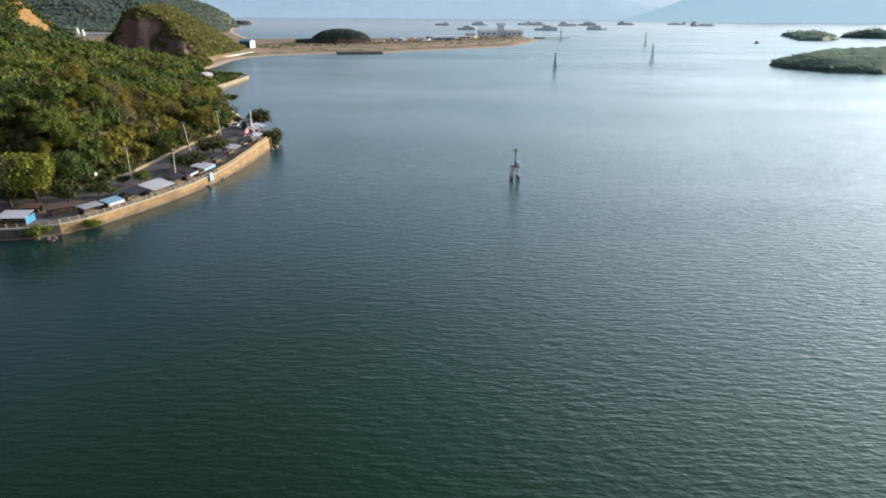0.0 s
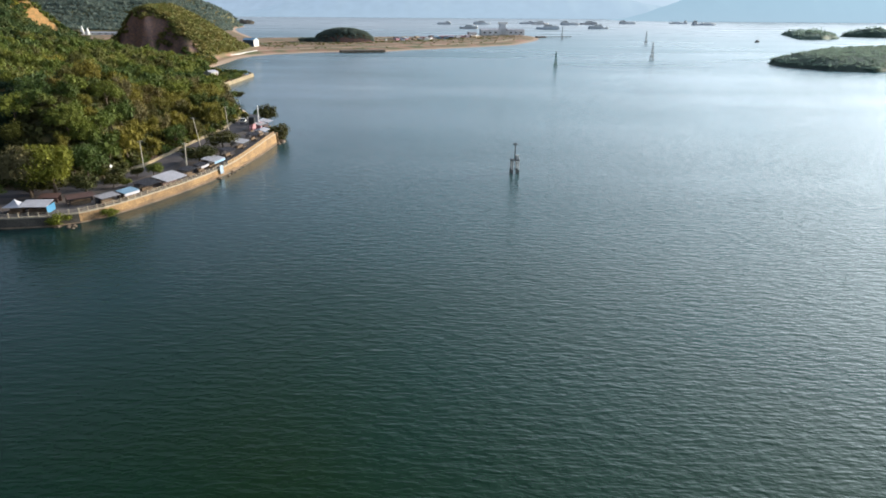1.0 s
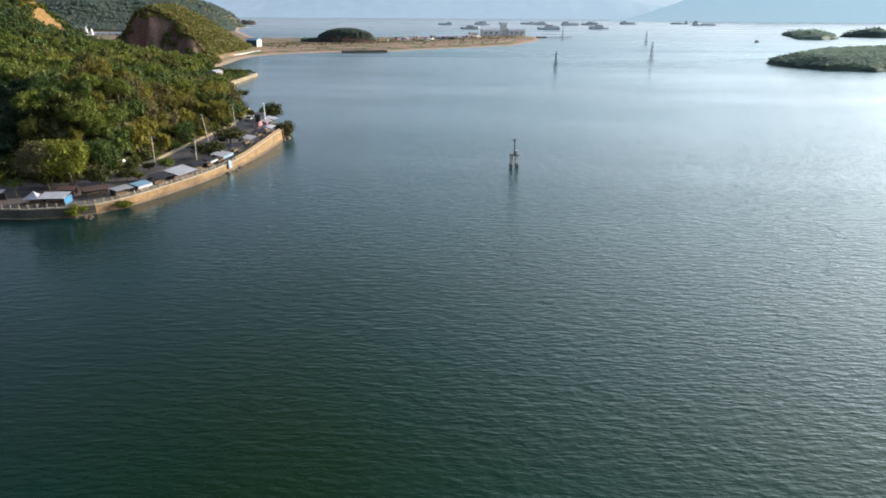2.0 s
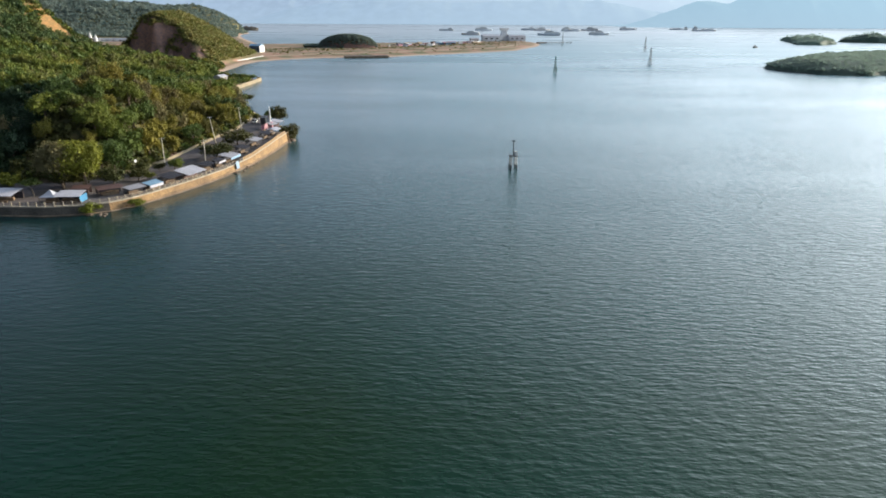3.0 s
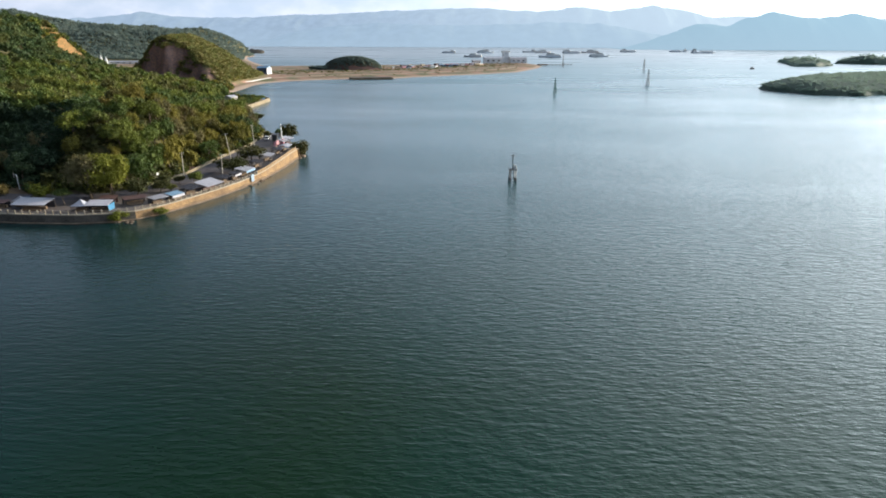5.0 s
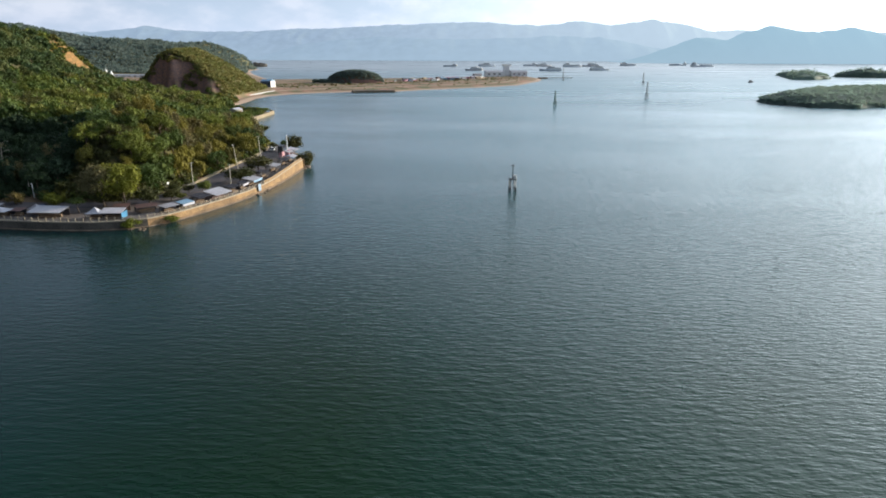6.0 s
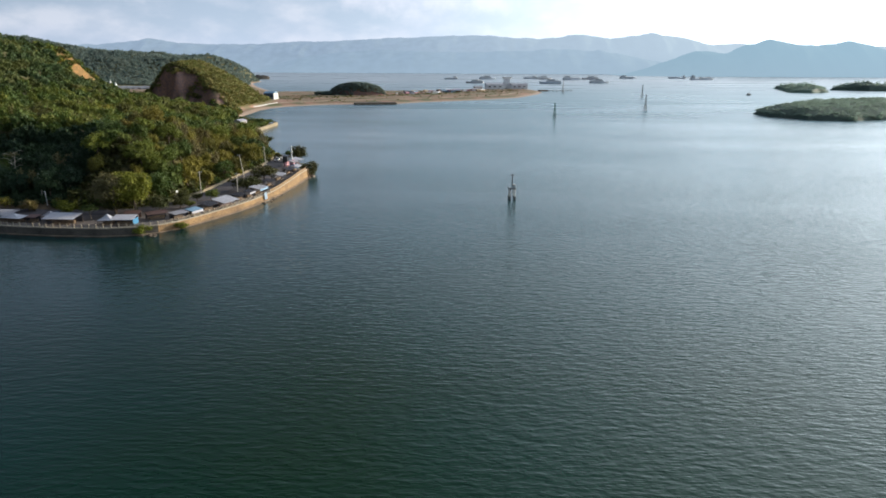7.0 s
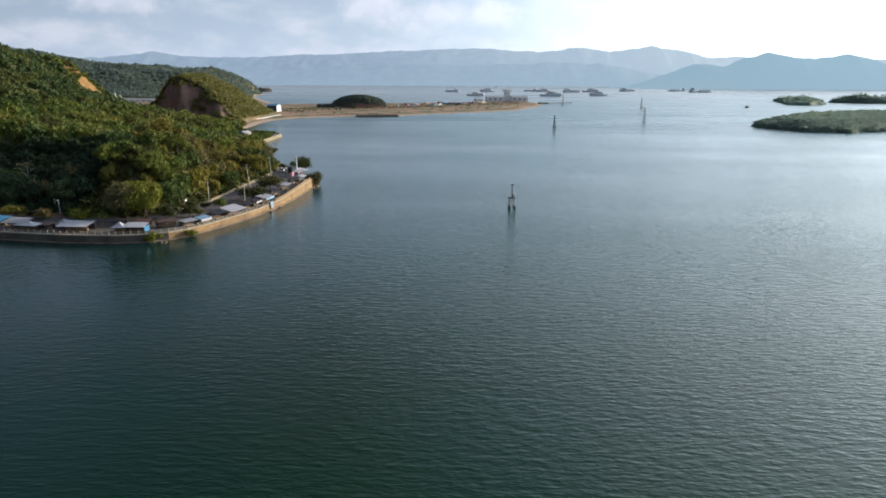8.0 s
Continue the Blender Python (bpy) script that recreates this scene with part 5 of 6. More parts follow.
placed(make_tree(201, 8.8, 7.6, 0.95, M_LEAF_DRY, "broad half-bare brownish tree behind the stalls", 4200, 0.036, 26, tuft=0.72), -106.9, 157.8)
placed(make_tree(202, 8.5, 7.8, 1.02, M_LEAF_YELLOW, "broad yellow-green tree behind the stalls", 5200, 0.036, 28, tuft=0.72), -101.6, 159.4)
placed(make_tree(203, 7.6, 5.8, 1.05, M_LEAF_GREEN, "tall green roadside tree at the bend of the road", 3200, 0.038, 22, tuft=0.7), -98.6, 170.4)
for sd, x, y, h, r, hf, mt, lb in (
        (211, -77.4, 216, 3.5, 6.5, 0.6, M_UNDER, "low spreading dark green tree beside the road"),
        (212, -78.6, 197.4, 3.4, 6.1, 0.6, M_UNDER, "low spreading dark green tree behind the stalls"),
        (213, -85.2, 180.6, 2.6, 3.0, 0.8, M_LEAF, "rounded grey-green tree on the verge"),
        (214, -88.4, 169.7, 1.6, 2.4, 0.6, M_LEAF, "low green bush by the road"),
        (215, -110.6, 150.4, 3.9, 2.9, 0.6, M_LEAF_GREEN, "small umbrella-shaped tree on the promenade"),
        (216, -124.2, 160.1, 1.9, 3.4, 0.85, M_LEAF_YELLOW, "bright yellow-green bush beside the road"),
        (217, -136.6, 161.2, 2.0, 3.8, 0.7, M_LEAF_OLIVE, "spreading green bush beside the road"),
        (218, -146.6, 162.8, 2.6, 4.6, 0.7, M_LEAF_OLIVE, "green tree behind the stalls"),
        (219, -75.9, 266.6, 4.0, 4.6, 1.2, M_UNDER, "dark green tree on the tip of the cape"),
        (220, -66.6, 250.2, 2.6, 5.2, 0.95, M_UNDER, "green bush growing from the rocks at the wall's end"),
        (221, -70.9, 257.5, 1.8, 3.0, 0.8, M_LEAF, "olive bush on the rocks of the cape"),
        (222, -116.5, 357.0, 3.4, 3.7, 0.9, M_UNDER, "rounded dark tree at the water's edge"),
        (223, -91.8, 142.6, 1.2, 3.3, 0.65, M_LEAF_YELLOW, "yellow-green bush growing at the foot of the wall"),
        (224, -83.2, 150, 1.0, 2.7, 0.65, M_LEAF_YELLOW, "yellow-green bush growing at the foot of the sea wall"),
        (225, -88, 276.8, 1.6, 2.2, 0.8, M_UNDER, "dark bush beside the road at the cape"),
        (226, -85.3, 286, 1.8, 2.6, 0.8, M_LEAF, "green bush beside the road at the cape"),
        (227, -94.6, 161.0, 3.6, 4.4, 0.75, M_UNDER, "dark green tree over the shelters"),
        (229, -93.6, 175.4, 2.3, 3.6, 0.75, M_UNDER, "low dark bush at the foot of the retaining wall"),
        (230, -90.4, 180.4, 1.8, 2.6, 0.7, M_UNDER, "low dark bush at the foot of the retaining wall"),
        (231, -103.6, 172.0, 6.2, 5.6, 0.95, M_UNDER, "dark green tree at the bend of the road"),
        (233, -107.6, 159.4, 3.0, 4.4, 0.75, M_UNDER, "dark green tree behind the tents"),
        (234, -91.2, 168.4, 2.6, 3.4, 0.75, M_UNDER, "dark green tree beside the road"),
        (232, -103.4, 162.0, 3.0, 4.6, 0.75, M_UNDER, "dark green bush tree behind the shelters"),
        (228, -77.2, 201, 2.6, 2.6, 0.6, M_UNDER, "small dark tree between the stalls")):
    placed(make_tree(sd, h, r, hf, mt, lb, 2000, 0.046, 14, "bush" if h < 2.1 else "tree", "bush" if h < 2.1 else "tree", 0.78), x, y, 0.2 if sd in (220, 221, 222, 223, 224) else None)

# pale half-dead tree in the hollow
t = base("dead_tree", pose(-163.5, 196, ground_z(-163.5, 196)), "pale half-dead tree with sparse drooping leaves", "tree")
bm = bmesh.new()
p = Vector((0, 0, -0.5))
for k in range(6):
    q = p + Vector((rng.uniform(-.35, .35), rng.uniform(-.3, .3), 2.1))
    rod(bm, p, q, 0.26 - 0.03 * k, 0.23 - 0.03 * k, 7)
    p = q
M_DEAD = plain("bleached_bark", (0.42, 0.38, 0.31), 0.9, vary=0.2, scale=2)
part("trunk", bm, M_DEAD, t)
for k in range(9):
    a = k * 2.4
    s = Vector((0, 0, 6.5 + 0.65 * k))
    tip = s + Vector((math.cos(a) * 2.6, math.sin(a) * 2.6, 1.2))
    part("branch", rod(rod(bmesh.new(), s, tip, 0.1, 0.05, 5), tip, tip + Vector((math.cos(a + .6) * 1.4, math.sin(a + .6) * 1.4, -0.3)), 0.05, 0.02, 5), M_DEAD, t)
V, F = crown_arrays(301, 130, 0.10, 6, core=False)
c = new("crown", grid_mesh("crown", V * np.array([3.4, 3.4, 2.2]) + np.array([0, 0, 11.2]), F, M_LEAF_DRY))
c.parent = t


# ---- beacons in the water ----
def beacon(x, y, h, label, paint, white_side=True, wide=2.0, lattice=False):
    """A harbour mark on piles: deck, ladder, hut frame and a mast with a top mark."""
    t = base("beacon", pose(x, y, 0, 0, 0, 12), label, "beacon", "harbour beacons")
    a = wide / 2
    deck = h * (0.2 if lattice else 0.43)
    for sx in (-a, a):
        for sy in (-a, a):
            if white_side:                                            # black weed up to the tide line
                part("tide_sleeve", rod(bmesh.new(), (sx * 1.06, sy * 1.06, -0.5), (sx * 1.03, sy * 1.03, deck * 0.3), 0.30, 0.28, 8), M_DARKSTEEL, t, "weed-blackened foot of the pile")
            part("pile", rod(bmesh.new(), (sx * 1.08, sy * 1.08, -4), (sx * 0.95, sy * 0.95, deck), 0.24, 0.22, 8), M_WHITE if white_side and sx > 0 else M_CONC if white_side else paint, t)
    for z in (deck * 0.3, deck * 0.72):
        for sx in (-1, 1):
            part("brace", rod(bmesh.new(), (sx * a, -a, z), (sx * a, a, z), 0.07, n=6), paint, t)
            part("brace", rod(bmesh.new(), (-a, sx * a, z), (a, sx * a, z), 0.07, n=6), paint, t)
    part("deck", box(bmesh.new(), (0, 0, deck + 0.12), (wide * 1.35, wide * 1.35, 0.24), bevel=0.03), paint, t)
    for sx, sy in ((-1, -1), (1, -1), (1, 1), (-1, 1)):
        part("rail_post", rod(bmesh.new(), (sx * a * 1.25, sy * a * 1.25, deck), (sx * a * 1.25, sy * a * 1.25, deck + 1.0), 0.04, n=6), M_WHITE if sx > 0 else paint, t)
    part("lamp_housing", box(bmesh.new(), (a * 0.85, 0.1, deck + 0.85), (0.85, 1.0, 1.3), bevel=0.05), M_WHITE if white_side else paint, t)
    if lattice:
        for k in range(4):
            sx, sy = ((-1, -1), (1, -1), (1, 1), (-1, 1))[k]
            part("mast_leg", rod(bmesh.new(), (sx * a * 0.8, sy * a * 0.8, deck), (sx * 0.22, sy * 0.22, h - 0.6), 0.2, 0.14, 6), paint, t)
        for j in range(5):
            f = j / 5
            s = a * 0.8 * (1 - f) + 0.25 * f
            z = deck + (h - 0.6 - deck) * f + 0.3
            bm = bmesh.new()
            for p, q in (((-s, -s), (s, -s)), ((s, -s), (s, s)), ((s, s), (-s, s)), ((-s, s), (-s, -s))):
                rod(bm, (*p, z), (*q, z + (h - deck) / 6), 0.10, n=5)
            part("lattice", bm, paint, t)
    else:
        part("mast", rod(bmesh.new(), (0, 0, deck), (0, 0, h - 0.4), 0.2, 0.16, 8), paint, t)
    part("top_mark", rod(bmesh.new(), (0, 0, h - 0.45), (0, 0, h - 0.25), 0.8, 0.8, 10), paint, t)
    part("lantern", rod(bmesh.new(), (0, 0, h - 0.25), (0, 0, h + 0.2), 0.16, 0.12, 8), paint, t)
    bm = bmesh.new()
    for s in (-0.2, 0.2):
        rod(bm, (s, -a * 1.1, -1), (s, -a * 1.1, deck), 0.035, n=5)
    for k in range(int(deck / 0.35)):
        rod(bm, (-0.2, -a * 1.1, 0.3 + k * 0.35), (0.2, -a * 1.1, 0.3 + k * 0.35), 0.025, n=5)
    part("ladder", bm, M_STEEL, t)
    return t


beacon(19.0, 199.5, 9.3, "dark steel and white concrete beacon standing in the bay", M_DARKSTEEL, wide=1.9)
beacon(85.0, 577.0, 13.6, "tall dark green lattice beacon standing in the bay", M_GREEN, False, 2.1, True)
beacon(192.5, 672.0, 17.5, "grey lattice beacon on a white base standing in the bay", M_CONC, True, 2.6, True)
beacon(262.0, 952.0, 18.5, "tall pale beacon far out in the bay", M_CONC, False, 2.6, True)
beacon(166.0, 1080.0, 20.0, "tall pale beacon off the spit's end", M_CONC, False, 2.4, True)


# ---- ships at anchor ----
def ship(x, y, rz, L, label, hull_mat, house=0.3):
    t = base("cargo_ship", pose(x, y, 0, 0, 0, rz), label, "ship", "ships at anchor")
    W, D = L * 0.19, L * (0.075 if house > 0.2 else 0.05)
    bm = bmesh.new()
    prof = [(-0.5, 0.8), (-0.44, 1.0), (0.25, 1.0), (0.40, 0.75), (0.5, 0.08)]
    ringb = [bm.verts.new((p * L * 0.94, s * w * W / 2 * 0.8, -1.5)) for s in (1, -1) for p, w in (prof if s > 0 else prof[::-1])]
    ringt = [bm.verts.new((p * L, s * w * W / 2, D * (1.25 if p > 0.3 else 1.0))) for s in (1, -1) for p, w in (prof if s > 0 else prof[::-1])]
    n = len(ringb)
    for k in range(n):
        bm.faces.new((ringb[k], ringb[(k + 1) % n], ringt[(k + 1) % n], ringt[k]))
    bm.faces.new(ringt)
    bmesh.ops.recalc_face_normals(bm, faces=bm.faces)
    part("hull", bm, hull_mat, t)
    hx = -0.5 * L + house * L * 0.5 + 0.04 * L
    part("deckhouse", box(bmesh.new(), (hx, 0, D + L * 0.035), (house * L, W * 0.82, L * 0.07), bevel=0.15), M_WHITE, t)
    b = part("bridge", box(bmesh.new(), (hx + house * L * 0.15, 0, D + L * 0.095), (house * L * 0.5, W * 0.74, L * 0.055), bevel=0.12), M_WHITE, t)
    part("window_band", box(bmesh.new(), (hx + house * L * 0.15, 0, D + L * 0.102), (house * L * 0.52, W * 0.76, L * 0.016), bevel=0.02), M_GLASS, b)
    part("funnel", rod(bmesh.new(), (hx - house * L * 0.25, 0, D + L * 0.06), (hx - house * L * 0.25, 0, D + L * 0.14), L * 0.02, L * 0.016, 10), hull_mat, t)
    part("mast", rod(bmesh.new(), (hx + house * L * 0.15, 0, D + L * 0.12), (hx + house * L * 0.15, 0, D + L * 0.22), 0.15, 0.08, 6), M_WHITE, t)
    if house < 0.5:
        part("hatch_cover", box(bmesh.new(), (L * 0.13, 0, D + L * 0.02), (L * 0.44, W * 0.7, L * 0.05), bevel=0.1), M_WHITE, t)
    part("foremast", rod(bmesh.new(), (L * 0.38, 0, D), (L * 0.38, 0, D + L * 0.14), 0.16, 0.08, 6), M_STEEL, t)
    return t


for k, (x, y, rz, L, hm) in enumerate((
        (-33, 1985, 175, 42, M_HULL), (30, 1610, 170, 44, M_HULL_RUST), (76, 2015, 5, 52, M_HULL), (214, 2110, 178, 44, M_HULL), (250, 2050, 8, 48, M_HULL_RUST),
        (212, 1600, 172, 54, M_HULL), (328, 2000, 6, 58, M_HULL), (392, 2060, 174, 52, M_HULL_RUST), (342, 1668, 3, 50, M_HULL), (538, 2190, 4, 54, M_HULL),
        (718, 2260, 176, 58, M_HULL), (745, 2100, 6, 76, M_HULL))):
    if k < 10:
        ship(x, y, rz, L, ("blue-grey" if hm is M_HULL else "rust-streaked") + " coaster lying at anchor in the bay", hm, 0.66 if k % 3 else 0.34)
    else:
        ship(x, y, rz, L, "long low blue-grey barge lying at anchor", hm, 0.14)

t = base("fishing_boat", pose(459, 1056, 0, 0, 0, 30), "small dark fishing boat with a cabin and mast", "boat")
bm = bmesh.new()
for k in range(7):
    f = k / 6
    w = 1.5 * math.sin(math.pi * min(1, 0.18 + f * 0.82)) ** 0.6 + 0.05
    for s, z in ((-1, 1.3 + 0.9 * f * f), (-0.5, -0.5), (0.5, -0.5), (1, 1.3 + 0.9 * f * f)):
        bm.verts.new((-5 + 10 * f, s * w, z))
bm.verts.ensure_lookup_table()
for k in range(6):
    for j in range(4):
        bm.faces.new((bm.verts[k * 4 + j], bm.verts[k * 4 + (j + 1) % 4], bm.verts[k * 4 + 4 + (j + 1) % 4], bm.verts[k * 4 + 4 + j]))
bm.faces.new([bm.verts[j] for j in range(4)])
bm.faces.new([bm.verts[24 + j] for j in range(4)])
bmesh.ops.recalc_face_normals(bm, faces=bm.faces)
part("hull", bm, M_DARKSTEEL, t)
part("cabin", box(bmesh.new(), (-1.5, 0, 2.6), (3.6, 2.0, 2.4), bevel=0.1), M_CONC, t)
part("mast", rod(bmesh.new(), (1.0, 0, 1), (1.0, 0, 8.5), 0.12, 0.06), M_WOOD, t)


# ---- the spit ----
mound_places = []
for k in range(1300):
    a, r = rng.uniform(0, 6.28), math.sqrt(rng.random())
    u, v = r * math.cos(a), r * math.sin(a)
    x, y = -164 + u * 52, 948 + v * 24
    dome = 1 - ((x + 153) / 41) ** 2 - ((y - 948) / 23) ** 2
    h = 2 + 17.5 * math.sqrt(dome) if dome > 0 else rng.uniform(2.2, 6.0 if x < -185 else 3.4)
    mound_places.append((x, y, h, rng.uniform(1.3, 2.3), 0.85, rng.uniform(0, 6.28), rng.random()))
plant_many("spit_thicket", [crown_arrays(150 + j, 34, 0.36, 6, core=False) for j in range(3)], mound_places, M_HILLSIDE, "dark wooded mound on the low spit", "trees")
bm = bmesh.new()
bmesh.ops.create_icosphere(bm, subdivisions=4, radius=1, matrix=pose(-153, 948, 1) @ Matrix.Diagonal((40, 22, 18, 1)))
for v in bm.verts:
    v.co.z += 1.5 * noise.noise(v.co * 0.1)
tagged(part("spit_mound", bm, M_GROUND), "earth mound under the thicket on the spit", "mound", kind="structure")

rows = []
for k in range(420):
    x, y = rng.uniform(-235, 110), rng.uniform(760, 1240)
    h = ground_z(x, y)
    if h > 1.9:
        r = rng.uniform(0.8, 1.9)
        rows.append((x, y, h + r * 0.3, r, 0.6, rng.uniform(0, 6.28), rng.random()))
green = []
for k in range(450):
    x = rng.uniform(-255, 100)
    y = 770 + (x + 240) * 0.92 + rng.choice((30, 62, 110)) + rng.uniform(-9, 9)
    h = ground_z(x, y)
    if 1.6 < h < 4:
        r = rng.uniform(0.9, 2.0)
        green.append((x, y, h + r * 0.2, r, 0.55, rng.uniform(0, 6.28), rng.random()))
plant_many("spit_thicket_belts", low, green, M_LEAF, "belts of low green bushes along the spit", "bushes")
plant_many("spit_scrub", low, rows, M_SCRUB, "dry scrub dotted over the spit", "scrub")

quay = base("quay", pose(-103, 760, 0, 0, 0, 17), "dark stone quay block at the edge of the spit", "quay", kind="structure")
part("body", box(bmesh.new(), (0, 0, 0), (50, 12, 4.2), bevel=0.3), M_ROCK, quay)
part("deck", box(bmesh.new(), (0, 1, 2.2), (49, 11, 0.3), bevel=0.05), M_PAVE, quay)
t = base("spit_track", pose(0, 0, 0), "pale dirt track along the spit", "track", kind="structure")
trk = np.array([(-212, 735), (-165, 785), (-110, 812), (-60, 850), (0, 905), (60, 975), (95, 1060)], float)
trk = resample(trk, 6)
A, B = offset_line(trk, 3), offset_line(trk, -3)
za, zb = land_height(A), land_height(B)
bm = bmesh.new()
va = [bm.verts.new((*p, z + 0.15)) for p, z in zip(A, np.maximum(za, zb))]
vb = [bm.verts.new((*p, z + 0.15)) for p, z in zip(B, np.maximum(za, zb))]
for k in range(len(va) - 1):
    bm.faces.new((va[k], vb[k], vb[k + 1], va[k + 1]))
M_TRACK = plain("pale_dirt", (0.52, 0.42, 0.30), 0.95, vary=0.15, scale=0.1)
part("surface", bm, M_TRACK, t)


def shed(x, y, rz, w, d, h, wall_mat, roof_mat, label, name="warehouse", group="", z=None, windows=3):
    t = base(name, pose(x, y, ground_z(x, y) - 0.2 if z is None else z, 0, 0, rz), label, "building", group)
    part("wall", box(bmesh.new(), (0, 0, h / 2), (w, d, h), bevel=0.05), wall_mat, t)
    bm = bmesh.new()
    o = 0.4
    vs = [bm.verts.new(p) for p in ((-w / 2 - o, -d / 2 - o, h + 0.02), (w / 2 + o, -d / 2 - o, h + 0.02), (w / 2 + o, 0, h + d * 0.2), (-w / 2 - o, 0, h + d * 0.2),
                                    (w / 2 + o, d / 2 + o, h + 0.02), (-w / 2 - o, d / 2 + o, h + 0.02))]
    for f in ((0, 1, 2, 3), (3, 2, 4, 5), (0, 3, 5), (1, 4, 2), (0, 5, 4, 1)):
        bm.faces.new([vs[k] for k in f])
    part("roof", bm, roof_mat, t)
    for k in range(windows):
        fx = (k + 0.5) / windows - 0.5
        part("window", box(bmesh.new(), (fx * w * 0.9, -d / 2 - 0.02, h * 0.55), (w / windows * 0.4, 0.1, h * 0.25), bevel=0.01), M_GLASS, t)
    part("door", box(bmesh.new(), (w * 0.22 if windows > 1 else 0, -d / 2 - 0.03, min(1.2, h * 0.4)), (min(1.6, w * 0.2), 0.1, min(2.4, h * 0.8)), bevel=0.01), M_WOOD, t)
    return t


t = shed(-239.5, 802, -15, 14, 11, 7.6, M_NAVY, M_ROOF_BLUE, "navy warehouse with a white gable end beside the beach", windows=3)
part("gable_panel", box(bmesh.new(), (7.06, 0, 3.9), (0.2, 11.1, 7.5), bevel=0.03), M_WHITE, t, "white sheeting on the gable")
t = base("boundary_wall", pose(0, 0, 0), "long white boundary wall above the beach", "boundary wall", kind="structure")
wl_pts = resample([(-220.5, 667), (-218, 686), (-215.6, 706), (-212, 727), (-211.5, 733)], 4)
bm = bmesh.new()
foot = land_height(wl_pts)
foot = np.linspace(foot[:4].mean(), foot[-4:].mean(), len(foot))
for s in (0, 1):
    edge = offset_line(wl_pts, 0.3 * s)
    rows = [[bm.verts.new((*p, z + dz)) for p, z in zip(edge, foot)] for dz in (-2.5, 1.0)]
    if s == 0:
        first = rows
    for k in range(len(wl_pts) - 1):
        bm.faces.new((rows[0][k], rows[0][k + 1], rows[1][k + 1], rows[1][k]))
        if s:
            bm.faces.new((first[1][k], first[1][k + 1], rows[1][k + 1], rows[1][k]))
bmesh.ops.recalc_face_normals(bm, faces=bm.faces)
part("wall_body", bm, M_CONC, t)

# port sheds, containers and huts near the spit's end
shed(58, 1190, 10, 32, 14, 8.5, M_HULL, M_ROOF_WHITE, "pale grey port warehouse near the end of the spit", group="port buildings")
shed(104, 1210, 8, 30, 14, 8.0, M_HULL, M_ROOF_WHITE, "pale-roofed port shed near the end of the spit", group="port buildings")
shed(28, 1160, 20, 14, 9, 5.0, M_HULL_RUST, M_ROOF_GREY, "small dark port shed", group="port buildings")
t = base("silo_tower", pose(82, 1214, 1.5, 0, 0, 10), "pale blue-grey stepped silo tower of the port", "silo")
part("body", box(bmesh.new(), (0, 0, 6), (15, 11, 12), bevel=0.2), M_HULL, t)
part("upper_body", box(bmesh.new(), (0, 0, 15), (10, 9, 7), bevel=0.2), M_HULL, t)
part("head_house", box(bmesh.new(), (0, 0, 20.2), (16, 6, 3.4), bevel=0.15), M_WHITE, t)
paints = (M_WHITE, M_ROOF_RED, M_ROOF_BLUE, M_ROOF_GREY, M_ROOF_WHITE, M_TRACK, M_ROOF_PINK)
for k in range(46):
    f = rng.random()
    x, y = -95 + 130 * f + rng.uniform(-5, 5), 985 + 130 * f + rng.uniform(-32, 32)
    w = rng.uniform(5, 12)
    if k % 2:
        shed(x, y, rng.uniform(20, 60), w, 5, rng.uniform(2.4, 3.6), rng.choice(paints), rng.choice(paints), "small hut with a faded sheet roof on the spit", "hut", "huts on the spit", windows=2)
    else:
        t = base("container", pose(x, y, ground_z(x, y) - 0.05, 0, 0, rng.uniform(20, 60)), "faded shipping container on the spit", "container", "containers on the spit")
        bm = box(bmesh.new(), (0, 0, 1.3), (w * 0.8, 2.44, 2.6), bevel=0.04)
        pm = rng.choice(paints)
        part("body", bm, pm, t)
        part("end_door", box(bmesh.new(), (w * 0.4 + 0.03, 0, 1.3), (0.08, 2.3, 2.4), bevel=0.02), pm, t)
jetty = base("jetty", pose(0, 0, 0), "low dark jetty on piles off the spit's end", "jetty", kind="structure")
part("deck", box(bmesh.new(), (165, 1150, 2.6), (64, 5, 0.7), 25, bevel=0.05), M_CONC, jetty)
for k in range(9):
    f = -30 + k * 7.5
    part("pile", rod(bmesh.new(), (165 + f * 0.906, 1150 + f * 0.423, -4), (165 + f * 0.906, 1150 + f * 0.423, 2.4), 0.5), M_CONC, jetty)
part("pier_head", box(bmesh.new(), (140, 1138, 2.2), (16, 8, 2.2), 25, bevel=0.1), M_ROCK, jetty)

# low walled point beyond the cape, and the house above it
t = base("harbour_wall", pose(0, 0, 0), "pale stone wall along the low wooded point", "sea wall", kind="structure")
ln = resample([(-150, 407), (-145.4, 414), (-145.2, 450), (-145.8, 487), (-152, 496)], 3)
part("wall_body", sweep(bmesh.new(), ln, [(-0.6, -2), (-0.2, 2.3), (0.6, 2.3), (0.6, -2)]), M_KERB, t)
shed(-163, 449, 75, 8, 6, 3.0, M_CONC, M_ROOF_WHITE, "small white house among the trees", "house", z=max(3.0, ground_z(-161, 446) + 1.5), windows=2)
for k, (x, y) in enumerate(offset_line(resample([(-146.5, 420), (-145.6, 450), (-146.2, 484)], 4.6), 4.0)):
    t = make_tree(240 + k, 2.2 + 0.5 * (k % 2), 3.0 + 0.4 * (k % 3), 0.8, M_LEAF_GREEN, "green tree behind the low harbour wall", 300, 0.12, 6)
    tagged(t, group="trees behind the harbour wall")
    placed(t, x, y, 0.8)
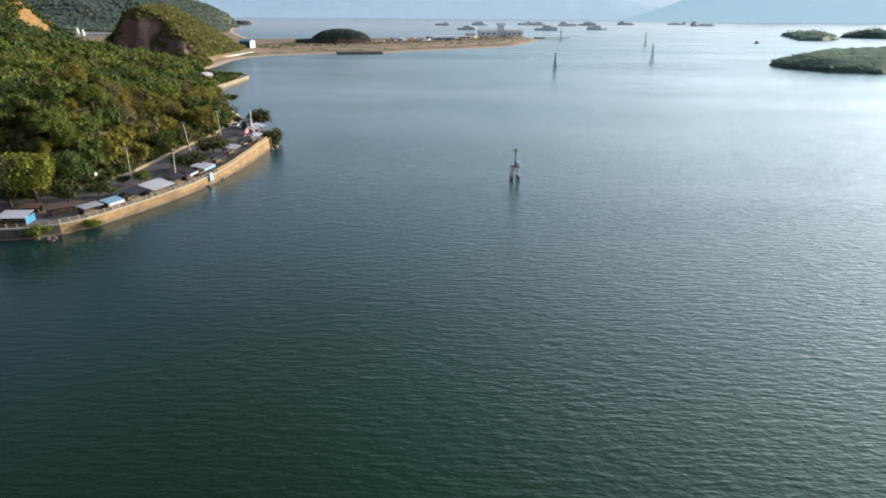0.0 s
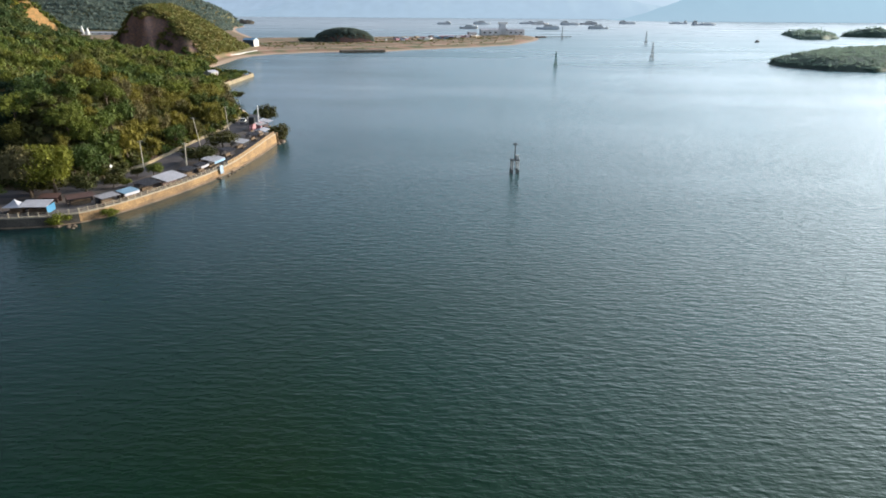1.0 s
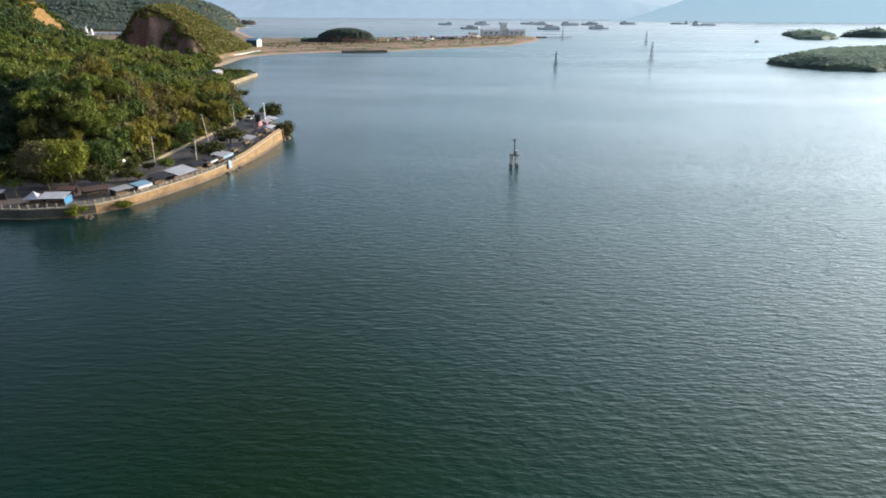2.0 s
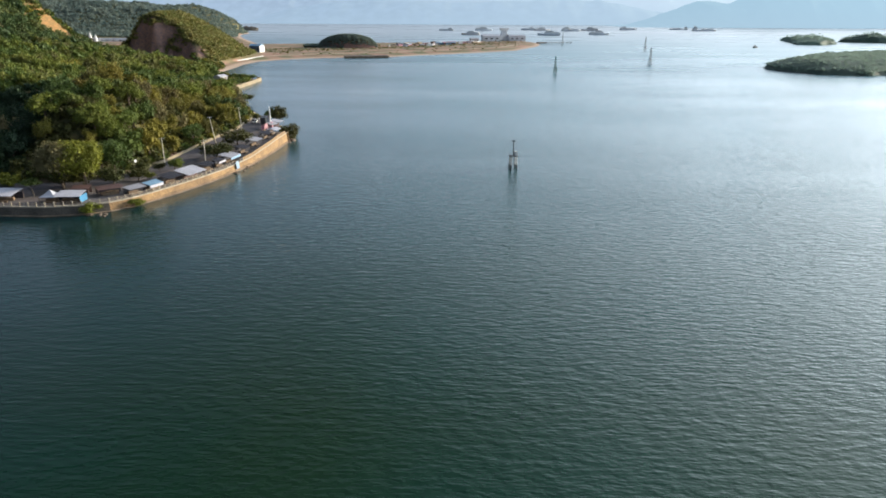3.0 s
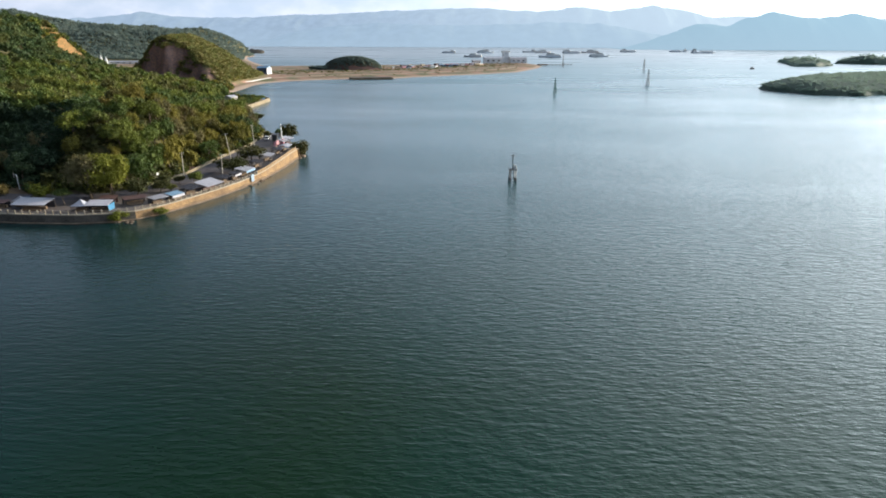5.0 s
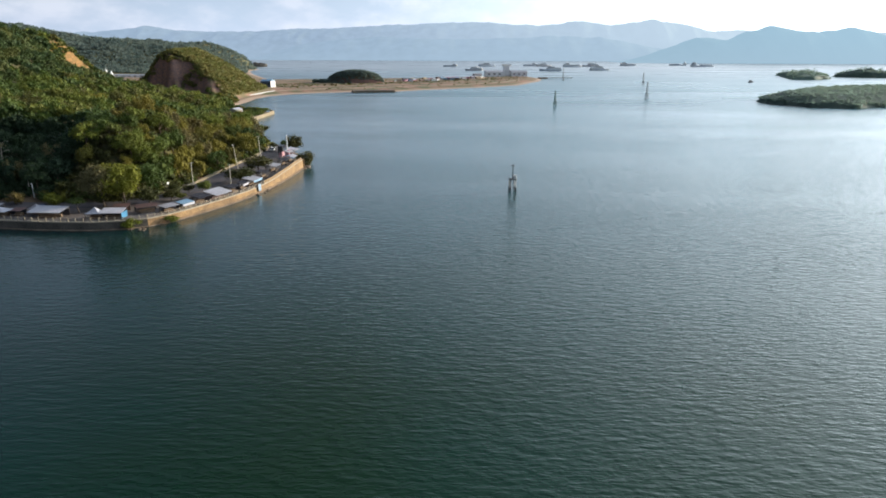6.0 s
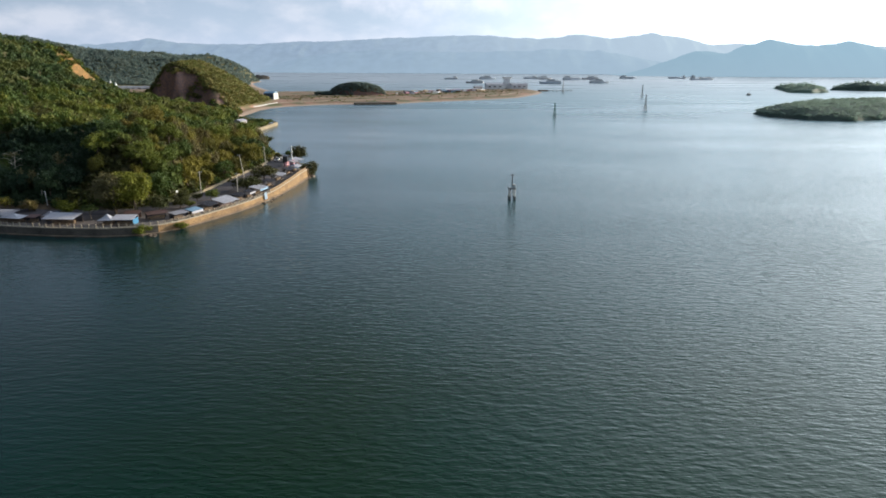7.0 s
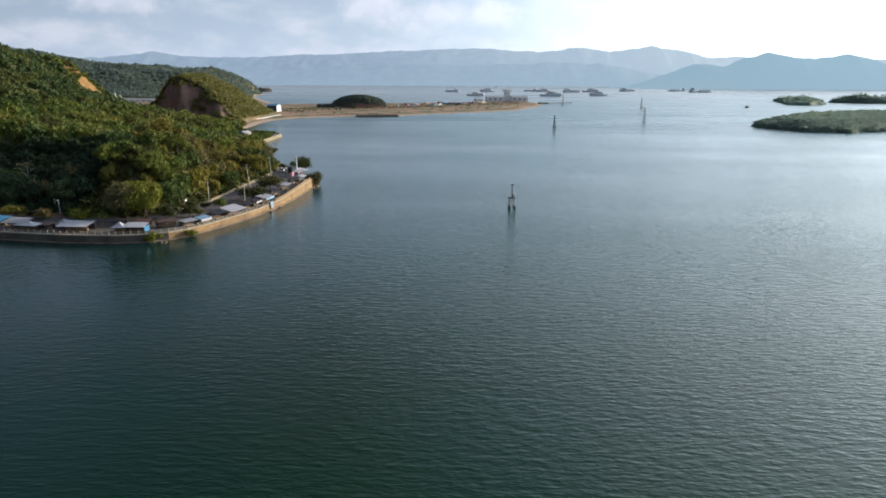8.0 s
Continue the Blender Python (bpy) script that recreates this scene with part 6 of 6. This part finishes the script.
# plant in the valley
for dx, hh in ((-29, 15), (-20.5, 11.5)):
    t = base("storage_silo", pose(-556 + dx, 1075, 2.0), "white conical-topped storage silo in the valley", "silo", "valley silos")
    part("body", rod(bmesh.new(), (0, 0, 0), (0, 0, hh * 0.55), 2.4, 2.4, 16), M_WHITE, t)
    part("cone_top", rod(bmesh.new(), (0, 0, hh * 0.55), (0, 0, hh), 2.5, 0.2, 16), M_WHITE, t)
shed(-556, 1085, 5, 66, 9, 3.2, M_WHITE, M_ROOF_WHITE, "long white plant shed in the valley", group="valley plant", windows=6)
shed(-440, 1010, 10, 46, 14, 5, M_TRACK, M_ROOF_WHITE, "pale plant shed in the valley", group="valley plant", windows=4)


# rocky islet off the far hill
bm = bmesh.new()
bmesh.ops.create_icosphere(bm, subdivisions=4, radius=1, matrix=pose(-577, 1880, -1) @ Matrix.Diagonal((27, 15, 11, 1)))
for v in bm.verts:
    k = noise.noise(v.co * 0.09) * 5 + noise.noise(v.co * 0.3) * 2
    v.co += Vector((k, k * 0.6, k * 0.9))
tagged(part("rock_islet", bm, M_WALL_DARK), "steep dark rock islet off the headland", "islet", kind="structure")


# ---- mangrove islands ----
def island(name, outline, step, hmin, hmax, label, grow=1.0, uneven=0.12):
    P = np.array(outline, float)
    x0, y0 = P.min(0)
    x1, y1 = P.max(0)
    pts = np.array([(x + rng.uniform(-.45, .45) * step, y + rng.uniform(-.45, .45) * step) for x in np.arange(x0, x1, step) for y in np.arange(y0, y1, step)])
    d = inside_distance(pts, P) + 5 * rough_noise(pts, 30, 3, 21)
    out = []
    for (x, y), s in zip(pts, d):
        if s > 1 and x < 0.72 * (y + 50) + 20:
            h = (hmin + (hmax - hmin) * min(1, s / 25)) * (0.95 + uneven * float(rough_noise(np.array([[x, y]]), 22, 2, 44)[0])) * rng.uniform(1 - uneven, 1 + uneven)
            r = rng.uniform(1.9, 3.3) * grow
            out.append((x, y, max(r * 0.5, h - r * 0.8), r, 0.85, rng.uniform(0, 6.28), rng.random()))
            if s < 14:
                out.append((x, y, r * 0.35, r, 0.7, rng.uniform(0, 6.28), rng.random()))
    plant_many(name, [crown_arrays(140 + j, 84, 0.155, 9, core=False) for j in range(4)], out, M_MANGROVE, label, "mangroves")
    # closed canopy under the outer leaves
    gx, gy = np.arange(x0, x1 + 3, 3.0), np.arange(y0, y1 + 3, 3.0)
    X, Y = np.meshgrid(gx, gy)
    C = np.stack([X.ravel(), Y.ravel()], 1)
    s = inside_distance(C, P) + 5 * rough_noise(C, 30, 3, 21)
    top = (hmin + (hmax - hmin) * np.clip(s / 25, 0, 1)) * (0.95 + uneven * rough_noise(C, 22, 2, 44)) - 1.6 * grow + 0.7 * rough_noise(C, 5, 2, 13)
    z = np.where(s > 0.5, np.maximum(top * np.clip(s / 5, 0.1, 1), 0.4), -0.3)
    i = (np.arange(len(gy) - 1)[:, None] * len(gx) + np.arange(len(gx) - 1)[None, :]).ravel()
    quads = np.stack([i, i + 1, i + len(gx) + 1, i + len(gx)], 1)
    quads = quads[(s[quads] > 0.5).any(1)]
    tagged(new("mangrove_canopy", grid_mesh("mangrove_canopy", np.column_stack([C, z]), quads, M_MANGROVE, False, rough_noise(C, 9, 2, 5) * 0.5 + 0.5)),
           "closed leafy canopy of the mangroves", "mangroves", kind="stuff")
    bm = bmesh.new()
    f = bm.faces.new([bm.verts.new((*p, 0.35)) for p in P])
    r = bmesh.ops.extrude_face_region(bm, geom=[f])
    bmesh.ops.translate(bm, verts=[g for g in r["geom"] if isinstance(g, bmesh.types.BMVert)], vec=(0, 0, -3))
    bmesh.ops.recalc_face_normals(bm, faces=bm.faces)
    tagged(part("mud_bank", bm, M_MUD), "dark mud bank under the mangroves", "mud bank", kind="structure")


island("mangrove_island", [(293, 640), (290, 606), (310, 570), (345, 562), (400, 592), (470, 620), (560, 640), (640, 700), (640, 790), (520, 810), (420, 775), (355, 722), (312, 670)], 4.3, 5.0, 12.0,
       "low dense green mangrove island in the bay")
island("mangrove_bar", [(640, 1370), (600, 1240), (575, 1165), (610, 1158), (660, 1200), (700, 1290), (690, 1370)], 6, 7, 12, "low mangrove bar in the bay", 1.1, 0.38)
island("mangrove_bar", [(715, 1300), (770, 1265), (900, 1268), (1050, 1290), (1050, 1340), (900, 1335), (760, 1335)], 6, 10, 15, "narrow belt of mangroves on a sand bar", 1.1, 0.38)
